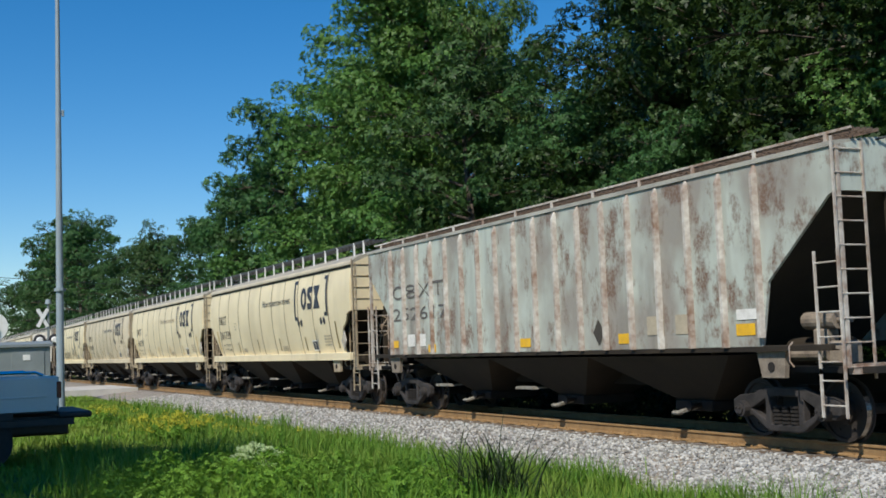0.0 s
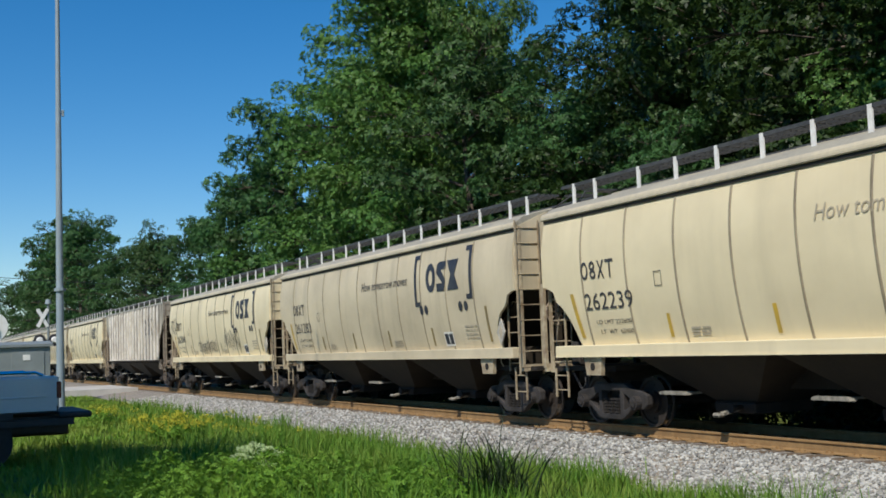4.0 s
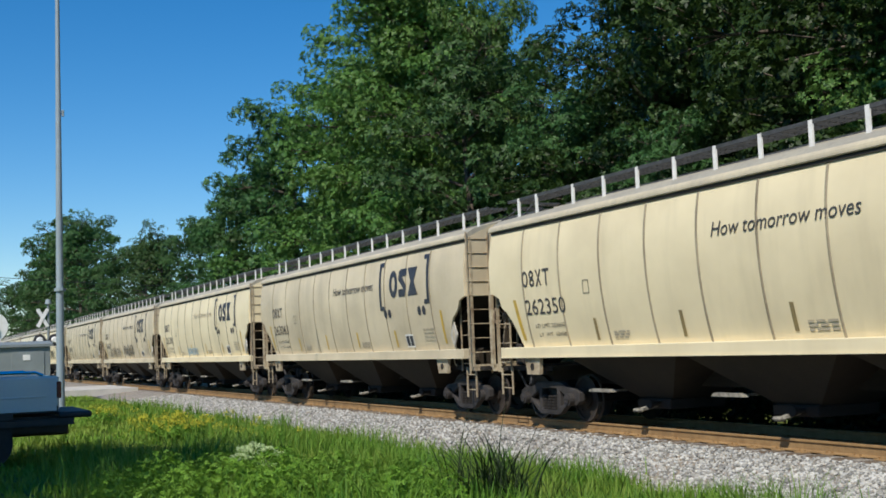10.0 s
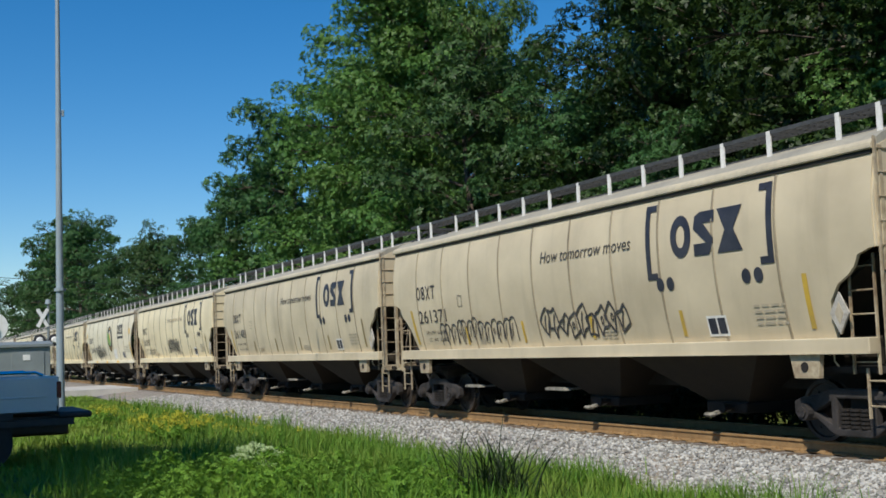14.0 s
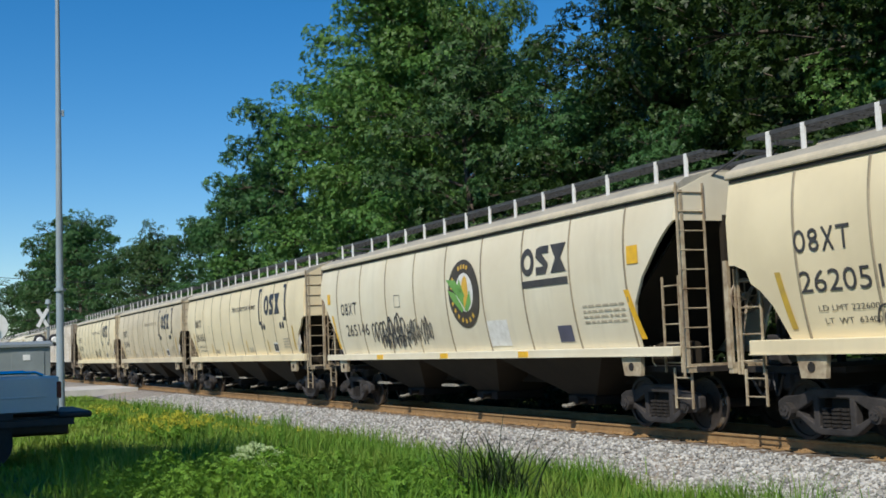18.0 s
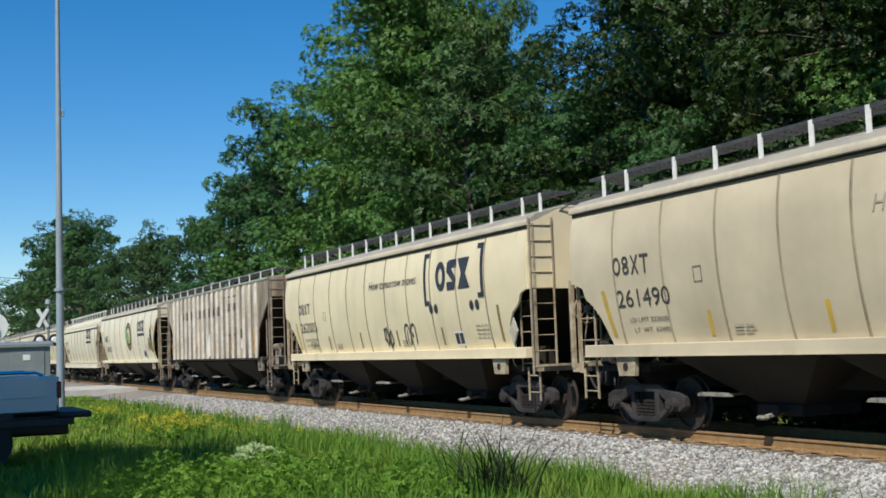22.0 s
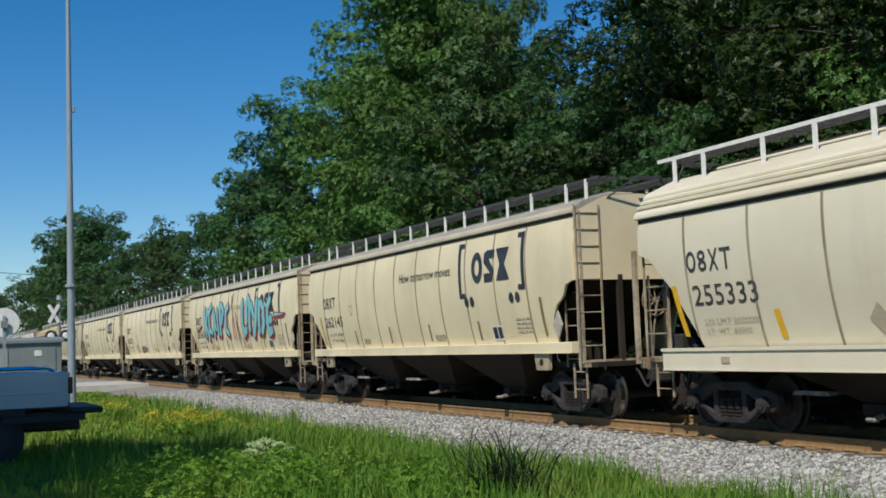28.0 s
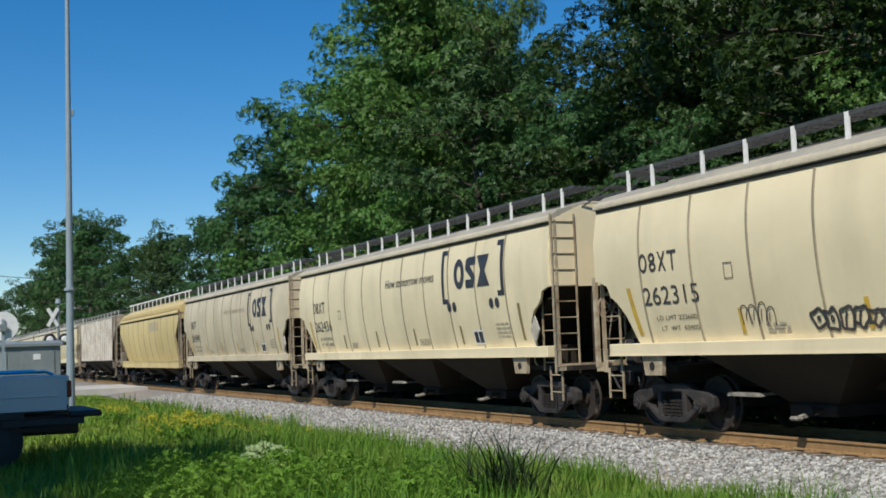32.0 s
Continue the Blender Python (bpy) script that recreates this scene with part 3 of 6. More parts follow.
    prof += [(-half(eave) + 0.18, eave + 0.55 * style.rise), (-0.75, eave + 0.92 * style.rise), (0, eave + style.rise)]
    prof += [(-y, z) for y, z in prof[-2::-1]]
    ends = [[bm.verts.new((x, y, z)) for y, z in prof] for x in (-L - 0.02, 0.02)]
    for i in range(len(prof) - 1):
        bm.faces.new((ends[0][i], ends[1][i], ends[1][i + 1], ends[0][i + 1]))
    bm.faces.new((ends[0][0], ends[0][-1], ends[1][-1], ends[1][0]))
    bm.faces.new(ends[0]), bm.faces.new(ends[1][::-1])
    roof = part("roof", bm, roof_mat, car)
    if not style.ribs:
        for s in (-1, 1):
            bm = bmesh.new()
            lip = [(edge - 0.12, -0.045), (edge - 0.012, -0.045), (edge, -0.03), (edge, 0.0), (edge - 0.008, 0.035), (edge - 0.03, 0.068), (edge - 0.07, 0.094), (edge - 0.12, 0.104)]
            ends = [[bm.verts.new((x, s * y, eave + z)) for y, z in lip] for x in (-L - 0.03, 0.03)]
            for i in range(len(lip)):
                j = (i + 1) % len(lip)
                bm.faces.new((ends[0][i], ends[1][i], ends[1][j], ends[0][j]))
            bm.faces.new(ends[0]), bm.faces.new(ends[1][::-1])
            part("roof_lip", bm, paint if style.deep else M["lip"], roof)
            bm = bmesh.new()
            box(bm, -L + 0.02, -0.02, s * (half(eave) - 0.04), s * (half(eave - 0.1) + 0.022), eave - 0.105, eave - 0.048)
            part("eave_joint", bm, M["eave_shade"], roof)
            if style.deep:
                for k in range(3):
                    bm = bmesh.new()
                    z = eave + 0.16 + 0.085 * k
                    y = edge - 0.065 - 0.235 * k * 0.085 / 0.3
                    box(bm, -L - 0.01, 0.01, s * (y - 0.14), s * y, z - 0.03, z + 0.03, 0.012)
                    part("roof_ledge", bm, paint, roof)
    bm = bmesh.new()
    box(bm, -L + 0.6, -0.6, -0.30, 0.30, eave + style.rise - 0.03, eave + style.rise + 0.10, 0.03)
    part("hatch_cover", bm, roof_mat, roof)
    # running boards and their supports
    deck = eave + style.rise + 0.30 * style.walk
    wy = 0.98 if not style.ribs else 1.30
    foot = eave + (style.rise * 0.72 if not style.ribs else 0.02)
    for s in (-1, 1):
        bm = bmesh.new()
        for k in range(5):
            y = s * (wy - 0.50 + k * 0.115)
            box(bm, -L - 0.14, 0.14, y, y + s * 0.028, deck - 0.05, deck)
        k = -L - 0.12
        while k < 0.12:
            box(bm, k, k + 0.02, s * (wy - 0.5), s * (wy - 0.01), deck - 0.045, deck - 0.012)
            k += 0.30
        part("running_board", bm, M["rusty_grating"] if style.walk < 0.5 else M["grating"], car)
        bm = bmesh.new()
        box(bm, -L - 0.14, 0.14, s * wy, s * (wy + 0.025), deck - (0.025 if style.ribs else 0.055), deck + 0.01)
        part("board_edge", bm, M["dirty_edge"] if style.walk < 0.5 else M["galv"] if style.ribs else M["post"] if style.deep else M["grating"], car)
        count = 15 if not style.ribs else 12
        for k in range(count):
            x = -0.35 - (L - 0.7) * k / (count - 1)
            if not style.ribs:
                x += 0.35 * (1 if k in (1, count - 2) else 0) * (1 if k == 1 else -1)
            bm = bmesh.new()
            wdt = 0.045 if not style.ribs else 0.035
            prism(bm, [(x - wdt, foot - 0.06), (x + wdt, foot - 0.06), (x + wdt, deck + 0.005), (x - wdt, deck + 0.005)], s * (wy + 0.028), s * (wy - 0.0))
            part("board_support", bm, M["dirty_edge"] if style.walk < 0.5 else M["post"], car)
    for x, d in ((0.0, 1), (-L, -1)):
        bm = bmesh.new()
        for k in range(4):
            box(bm, x + d * (0.06 + 0.10 * k), x + d * (0.085 + 0.10 * k), -0.3, 0.3, deck - 0.05, deck - 0.01)
        box(bm, x + d * 0.05, x + d * 0.40, -0.03, 0.03, deck - 0.06, deck - 0.045)
        for s in (-1, 1):
            rod(bm, (x + d * 0.37, s * 0.27, deck - 0.03), (x, s * 0.8, eave + style.rise * 0.6), 0.018, 5)
        part("end_board", bm, M["grating"], car)
    # ladders: two on the leading end's corner, low ones on the trailing corner
    yo = half(style.sill) - 0.03
    yt = half(eave) - 0.02
    bm = bmesh.new()
    ladder(bm, (0.05, -yt - 0.07, 0.95), (0.05, -yt - 0.07, eave + 0.12), (0, 0.55, 0), 10)
    part("end_ladder", bm, ladder_mat, car)
    bm = bmesh.new()
    low = 0.42
    topz = 2.65 if not style.ribs else 2.75
    side = 0.0 if style.ribs else -0.24
    ladder(bm, (-0.50 + side, -yo, 1.02), (-0.50 + side, -yo, topz), (0.46, 0, 0), 5)
    part("side_ladder", bm, ladder_mat, car)
    bm = bmesh.new()
    ladder(bm, (-0.50, -yo, low), (-0.50, -yo, 1.10), (0.46, 0, 0), 2)
    part("sill_step", bm, ladder_mat, car)
    bm = bmesh.new()
    ladder(bm, (-L - 0.20, -yo, 1.0), (-L - 0.20, -yo, topz), (0.58, 0, 0), 4)
    part("side_ladder", bm, ladder_mat, car)
    bm = bmesh.new()
    ladder(bm, (-L - 0.05, -yo, low + 0.1), (-L - 0.05, -yo, 1.08), (0.46, 0, 0), 2)
    part("sill_step", bm, ladder_mat, car)
    bm = bmesh.new()
    ladder(bm, (-L - 0.10, -yt + 0.1, 1.0), (-L - 0.10, -yt + 0.1, topz + 0.4), (0, 0.45, 0), 5)
    part("end_ladder", bm, ladder_mat, car)
    for x, hi in ((0.0, eave), (-L - 0.28 if not style.ribs else -L + 0.02, style.cut_rear[0][1] + 0.1)):
        bm = bmesh.new()
        box(bm, x - 0.05, x + 0.05, -yt, -yt + 0.06, 1.1, hi)
        part("corner_post", bm, ladder_mat, car)
        bm = bmesh.new()
        box(bm, x - 0.05, x + 0.05, -1.45, 1.45, 1.02, 1.16)
        part("end_sill", bm, ladder_mat, car)
    # a bent grab iron beside the leading cut and a retaining pipe down the trailing corner
    bm = bmesh.new()
    pts = [(-1.02, -yo - 0.01, 1.12), (-1.06, -yo - 0.05, 1.2), (-1.06, -yo - 0.05, 1.42), (-1.02, -yo - 0.01, 1.48)]
    for p, q in zip(pts, pts[1:]):
        rod(bm, p, q, 0.012, 5)
    part("grab_iron", bm, ladder_mat, car)
    bm = bmesh.new()
    pts = [(-L - 0.22, -1.25, 1.15), (-L - 0.20, -1.22, 1.7), (-L - 0.14, -1.15, 2.2), (-L - 0.10, -1.0, 2.45)]
    for p, q in zip(pts, pts[1:]):
        rod(bm, p, q, 0.016, 6)
    part("brake_pipe", bm, M["ladder"], car)
    for x in style.trucks:
        build_truck(car, x, None)
    return car


# Dust on outlet ledges and gate ends, paled to carry caught sunlight.
M["sunlit_dust"] = varied("pale_sunlit_dust", (0.34, 0.32, 0.27), (0.10, 0.09, 0.075), 9.0, 0.9)
M["seam"] = varied("dusty_weld_seam", (0.38, 0.32, 0.215), (0.15, 0.12, 0.08), 0.9, 0.6)
ROUND = Style("round", 16.45, 4.06, 1.50, bulge, [(0.0, 2.71), (0.10, 2.70), (0.32, 2.63), (0.40, 2.49), (0.54, 2.37), (0.76, 2.26), (0.95, 2.03), (0.99, 1.75), (1.0, 1.49)],
              [(0.0, 2.68), (0.12, 2.67), (0.36, 2.57), (0.43, 2.37), (0.61, 2.26), (0.83, 2.02), (0.95, 1.77), (1.06, 1.49)], 0.38,
              seams=[-1.885 - 1.455 * k for k in range(10)], trucks=(-1.05, -14.9))
ROUND_B = Style("round_b", 17.85, 4.06, 1.44, bulge, [(0.0, 3.55), (0.15, 3.46), (0.36, 3.28), (0.60, 3.04), (0.97, 2.67), (1.27, 2.24), (1.38, 1.90), (1.40, 1.43)],
                [(0.0, 3.2), (0.25, 3.1), (0.75, 2.45), (1.15, 1.85), (1.3, 1.43)], 0.38, seams=[-1.46 - 1.87 * k for k in range(9)], trucks=(-1.3, -16.3))
RIB = Style("rib", 17.6, 4.18, 1.42, flat_side, [(0.0, 3.55), (0.12, 3.5), (1.45, 2.38), (1.65, 1.41)], [(0.0, 3.55), (0.12, 3.5), (1.45, 2.38), (1.52, 1.41)], 0.16,
            ribs=[-1.62 - 0.845 * k for k in range(18)], trucks=(-1.75, -15.9), walk=0.7)
RIB_LOW = Style("rib_low", 17.6, 4.18, 1.42, flat_side, RIB.cut_front, RIB.cut_rear, 0.16, ribs=RIB.ribs, trucks=(-1.75, -15.9), walk=0.3)
RIB_SHORT = Style("rib_short", 17.1, 4.18, 1.42, flat_side, [(0.0, 3.55), (0.12, 3.5), (1.45, 2.38), (1.65, 1.41)], [(0.0, 3.55), (0.12, 3.5), (1.45, 2.38), (1.52, 1.41)], 0.16,
                  ribs=[-1.65 - 0.814 * k for k in range(18)], trucks=(-1.45, -15.4), walk=0.7)
DEEP = Style("deep", 17.1, 3.66, 1.34, lambda z: bulge(z, 1.60), [(0.0, 3.3), (0.15, 3.25), (1.0, 2.5), (1.25, 1.33)], [(0.0, 3.0), (0.3, 2.9), (0.9, 2.3), (1.3, 1.6), (1.4, 1.33)], 0.75,
             seams=[-1.2 - 1.62 * k for k in range(10)], trucks=(-1.5, -15.4), deep=True)

CREAM_LABEL = "cream covered hopper car with rounded sides and dirty streaks"
templates = {
    "round": build_car(ROUND, CREAM_LABEL, M["cream"], M["cream_roof"], M["ladder_cream"]),
    "round_dirty": build_car(ROUND, "grimy tan covered hopper car with rounded sides and soot streaks", M["cream_dirty"], M["cream_roof"], M["ladder_cream"]),
    "round_b": build_car(ROUND_B, "off-white covered hopper car with a round grain emblem", M["white"], M["cream_roof"], M["ladder_cream"]),
    "rib_grey": build_car(RIB_LOW, "pale grey-green ribbed covered hopper car with rust patches", M["grey_rib"], M["roof"], M["dirty_edge"], M["dirty_edge"]),
    "rib_white": build_car(RIB, "chalky grey ribbed covered hopper car with black dirt streaks", M["white_rib"], M["roof"], M["ladder"], M["rib_edge"]),
    "rib_brown": build_car(RIB_SHORT, "dirty tan and brown ribbed covered hopper car with bright posts", M["brown_rib"], M["roof"], M["ladder"], M["rib_edge"]),
    "deep": build_car(DEEP, "clean cream covered hopper car with a deep side sill", M["white"], M["white"], M["ladder_cream"]),
    "deep_yellow": build_car(DEEP, "pale yellow covered hopper car with a deep side sill", M["yellow_car"], M["yellow_car"], M["ladder"]),
}
STYLES = {"round": ROUND, "round_dirty": ROUND, "round_b": ROUND_B, "rib_grey": RIB_LOW, "rib_white": RIB, "rib_brown": RIB_SHORT, "deep": DEEP, "deep_yellow": DEEP}
# leading corner of each car along the track at 14 s, its kind and its number
TRAIN = [(151.6, "rib_grey", "252617"), (132.57, "round", "261739"), (114.73, "round", "262239"), (97.05, "round_dirty", "261283"), (79.28, "round", "262068"),
         (61.4, "rib_white", "259215"), (42.28, "round", "262350"), (24.55, "round_dirty", "263063"), (6.50, "round", "262383"), (-11.40, "round_dirty", "261371"),
         (-28.95, "round_dirty", "261481"), (-47.35, "round", "262051"), (-65.2, "round_b", "265146"), (-84.75, "round", "261655"), (-102.65, "round_dirty", "261490"),
         (-120.85, "round", "262005"), (-139.3, "rib_brown", ""), (-158.8, "round_b", "265134"), (-178.2, "deep", "255333"), (-197.57, "round", "262145"),
         (-215.40, "round", "261656"), (-233.85, "round", "262315"), (-252.05, "round", "262436"), (-269.85, "round_dirty", "261842"), (-287.6, "deep_yellow", ""),
         (-306.7, "rib_brown", ""), (-325.55, "round", ""), (-343.35, "round", ""), (-361.15, "round", ""), (-378.95, "round", ""), (-396.75, "round", "")]
SPEED, GAIN = 12.211, 0.074


def travel(t):
    return SPEED * (t - 14) + 0.5 * GAIN * (t - 14) ** 2


cars = []
used = set()
for u, kind, number in TRAIN:
    base = templates[kind]
    if kind in used:
        car = copy_thing(base, pose(u, TRACK, 0))
    else:
        car = base
        car.matrix_world = pose(u, TRACK, 0)
        used.add(kind)
    car["number"] = number
    cars.append((u, kind, number, car))

# ---------------------------------------------------------------- trees
def leaf_material(name, a, b, back, rough=0.5, spec=0.3):
    m = material(name, rough, 0, spec)
    g = Graph(m)
    c = g.mix(g.ramp(g.island(), 0, 1), a, b)
    big = g.noise(0.35, 3, vec=g.coords())
    c = g.mix(g.ramp(big, 0.4, 0.7, 0.0, 0.55), c, back)
    rnd = g.random()
    hs = g.n.new("ShaderNodeHueSaturation")
    g.l.new(g.ramp(rnd, 0, 1, 0.485, 0.515), hs.inputs["Hue"])
    g.l.new(g.ramp(rnd, 0, 1, 0.85, 1.15), hs.inputs["Value"])
    g.l.new(c, hs.inputs["Color"])
    g.color(hs.outputs[0])
    tr = g.n.new("ShaderNodeBsdfTranslucent")
    g.l.new(hs.outputs[0], tr.inputs["Color"])
    mx = g.n.new("ShaderNodeMixShader")
    mx.inputs[0].default_value = 0.28
    g.l.new(g.bsdf.outputs[0], mx.inputs[1])
    g.l.new(tr.outputs[0], mx.inputs[2])
    g.l.new(mx.outputs[0], g.n["Material Output"].inputs["Surface"])
    return m


M["leaf"] = leaf_material("oak_leaves", (0.045, 0.130, 0.027), (0.146, 0.272, 0.058), (0.068, 0.178, 0.037))
M["leaf_dark_shade"] = leaf_material("dark_shaded_oak_leaves", (0.012, 0.034, 0.008), (0.050, 0.105, 0.018), (0.018, 0.046, 0.010), 0.48, 0.3)
M["leaf_far"] = leaf_material("far_leaves", (0.028, 0.078, 0.024), (0.080, 0.155, 0.042), (0.044, 0.105, 0.030))
# Near-black leaf colour that carries the shade behind the train.
M["leaf_deep_shade"] = leaf_material("deep_shade_leaves", (0.006, 0.014, 0.004), (0.020, 0.040, 0.009), (0.010, 0.021, 0.006))
M["bark"] = varied("grey_brown_bark", (0.13, 0.105, 0.08), (0.065, 0.052, 0.04), 2.5, 0.95, bump=0.8, fine=18, dist=0.05)


def quads_mesh(name, v):
    """One mesh of separate four-cornered leaves, v being n x 4 x 3."""
    n = len(v)
    me = bpy.data.meshes.new(name)
    me.vertices.add(n * 4)
    me.vertices.foreach_set("co", v.ravel())
    me.loops.add(n * 4)
    me.loops.foreach_set("vertex_index", np.arange(n * 4))
    me.polygons.add(n)
    me.polygons.foreach_set("loop_start", np.arange(n) * 4)
    me.update(calc_edges=True)
    me.validate()
    return me


def unit(a):
    return a / np.linalg.norm(a, axis=-1, keepdims=True)


def crown_mesh(name, clumps, per, leaf, seed, fan=6, flat=0.72):
    """Twig-end rosettes of pointed leaves over the shells of clumps: (centre, radius). The shells stay apart, with dark hollows between."""
    r = np.random.RandomState(seed)
    c = np.concatenate([np.repeat(np.array([[*p, rad]]), max(5, int(per * rad * rad)), 0) for p, rad in clumps])
    n = len(c)
    out = c[:, :3] * (1, 1, 0)
    out = out / (np.linalg.norm(out, axis=1)[:, None] + 0.5)
    d = unit(r.normal(size=(n, 3)) + out * 0.45 + (0, 0, 0.40))
    lump = 0.84 + 0.22 * r.rand(n) + 0.14 * np.sin(5 * d[:, 0] + 4 * c[:, 2]) * np.cos(4 * d[:, 1] + 3 * c[:, 0])
    pos = c[:, :3] + d * (c[:, 3] * lump)[:, None] * (1.12, 1.12, flat)
    axis = unit(d * 0.75 + r.normal(size=(n, 3)) * 0.33 + (0, 0, 0.30))
    side = unit(np.cross(axis, r.normal(size=(n, 3))))
    other = np.cross(axis, side)
    s = leaf * (0.75 + 0.5 * r.rand(n))
    v = np.empty((n, fan, 4, 3))
    for k in range(fan):
        a = 6.2832 * k / fan + r.rand(n) * 0.8
        lift = -0.15 + 0.75 * r.rand(n)
        way = unit((side * np.cos(a)[:, None] + other * np.sin(a)[:, None]) + axis * lift[:, None])
        wide = np.cross(way, axis)
        q = (s * (0.7 + 0.6 * r.rand(n)))[:, None]
        v[:, k, 0] = pos
        v[:, k, 1] = pos + way * q * 0.55 + wide * q * 0.24 + axis * q * 0.06
        v[:, k, 2] = pos + way * q - axis * q * 0.14
        v[:, k, 3] = pos + way * q * 0.50 - wide * q * 0.24 + axis * q * 0.06
    return quads_mesh(name, v.reshape(-1, 4, 3))


def leaves_mesh(name, clumps, per, size, seed, droop=0.25):
    """Folded leaf sprays around clump centres: (centre, radius)."""
    r = np.random.RandomState(seed)
    c = np.concatenate([np.repeat(np.array([[*p, rad]]), max(6, int(per * rad * rad)), 0) for p, rad in clumps])
    n = len(c)
    d = r.normal(size=(n, 3))
    d /= np.linalg.norm(d, axis=1)[:, None]
    rad = c[:, 3] * (0.35 + 0.85 * r.rand(n) ** 0.9)
    pos = c[:, :3] + d * rad[:, None] * (1.15, 1.15, 0.75)
    up = d * 0.7 + r.normal(size=(n, 3)) * 0.55 + (0, 0, 0.55)
    up /= np.linalg.norm(up, axis=1)[:, None]
    t = np.cross(up, r.normal(size=(n, 3)))
    t /= np.linalg.norm(t, axis=1)[:, None]
    b = np.cross(up, t)
    s = size * (0.6 + 0.8 * r.rand(n))[:, None]
    v = np.empty((n, 4, 3))
    v[:, 0] = pos - t * s
    v[:, 1] = pos + b * s * 0.42 - up * s * droop
    v[:, 2] = pos + t * s - up * s * droop * 0.6
    v[:, 3] = pos - b * s * 0.42 - up * s * droop
    return quads_mesh(name, v)


def tree_shape(height, crown_from, width, seed, limbs=16):
    """Trunk and limbs as a bmesh, and the clump centres of the crown."""
    r = random.Random(seed)
    bm = bmesh.new()
    clumps = []
    p, rad = Vector((0, 0, -0.3)), height * 0.018
    trunk = [p]
    steps = 8
    for i in range(steps):
        q = p + Vector((r.uniform(-0.2, 0.2), r.uniform(-0.2, 0.2), height * 0.9 / steps))
        rod(bm, p, q, rad, 8, rad * 0.87)
        p, rad = q, rad * 0.87
        trunk.append(p)
    for k in range(limbs):
        f = (k + r.random()) / limbs
        z = crown_from + (height - crown_from) * f
        i = min(steps - 1, int(z / (height * 0.9) * steps))
        base = trunk[i].lerp(trunk[i + 1], 0.5)
        base = Vector((base.x, base.y, min(z - 0.6, height * 0.86)))
        spread = width * (0.55 + 0.45 * math.sin(min(1.0, 0.25 + f * 0.95) * math.pi)) * r.uniform(0.5, 1.2)
        a = k * 2.4 + r.uniform(-0.5, 0.5)
        tip = Vector((math.cos(a) * spread, math.sin(a) * spread, z + r.uniform(-0.2, 0.12) * width))
        mid = base.lerp(tip, 0.5) + Vector((0, 0, 0.1 * width))
        lr = height * 0.006
        rod(bm, base, mid, lr, 6, lr * 0.6), rod(bm, mid, tip, lr * 0.6, 5, lr * 0.2)
        for t, o in ((0.2, 0.3), (0.4, 0.36), (0.55, 0.42), (0.65, 0.5), (0.75, 0.4), (0.85, 0.52), (0.93, 0.4), (1.0, 0.25), (1.02, 0.46), (1.08, 0.4)):
            c = base.lerp(tip, t) + Vector((r.uniform(-o, o), r.uniform(-o, o), r.uniform(-0.1, 0.25))) * width * 0.6
            rod(bm, mid.lerp(tip, max(0.0, t - 0.3)), c, lr * 0.28, 4, lr * 0.1)
            clumps.append((c, width * r.uniform(0.07, 0.19)))
    for k in range(7):
        clumps.append((Vector((r.uniform(-0.3, 0.3) * width, r.uniform(-0.3, 0.3) * width, height * r.uniform(0.88, 1.0))), width * r.uniform(0.15, 0.24)))
    return bm, clumps


OAKS = []
# two finely leaved near trees, two coarser ones for the distance
for seed, (h, cf, w, limbs, per, leaf) in enumerate(((21, 2.0, 6.3, 27, 84, 0.17), (20, 1.5, 5.9, 29, 110, 0.15), (22, 2.5, 6.6, 26, 44, 0.26), (16, 1.2, 5.0, 24, 52, 0.22))):
    bm, clumps = tree_shape(h, cf, w, 40 + seed, limbs)
    wood = bpy.data.meshes.new("oak_trunk")
    bm.to_mesh(wood)
    bm.free()
    wood.shade_smooth()
    wood.materials.append(M["bark"])
    crown = crown_mesh("oak_crown", clumps, per, leaf, 60 + seed, 6 if seed < 2 else 5)
    crown.materials.append(M["leaf"] if seed < 2 else M["leaf_far"])
    OAKS.append((h, wood, crown))
# Darker copy of the crown: the wood's shade is put into the leaf colour.
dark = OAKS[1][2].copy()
dark.materials[0] = M["leaf_dark_shade"]
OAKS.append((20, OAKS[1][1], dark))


def plant(k, x, y, height, turn, label="tall green oak tree in full leaf behind the railway"):
    h, wood, crown = OAKS[k]
    ob = thing("oak_tree", label, "tree", "trees along the railway", (x, y, ground_z(x, y)), turn)
    ob.scale = (height / h,) * 3
    for name, me in (("trunk", wood), ("crown", crown)):
        p = new(name, me)
        p.parent = ob
    return ob


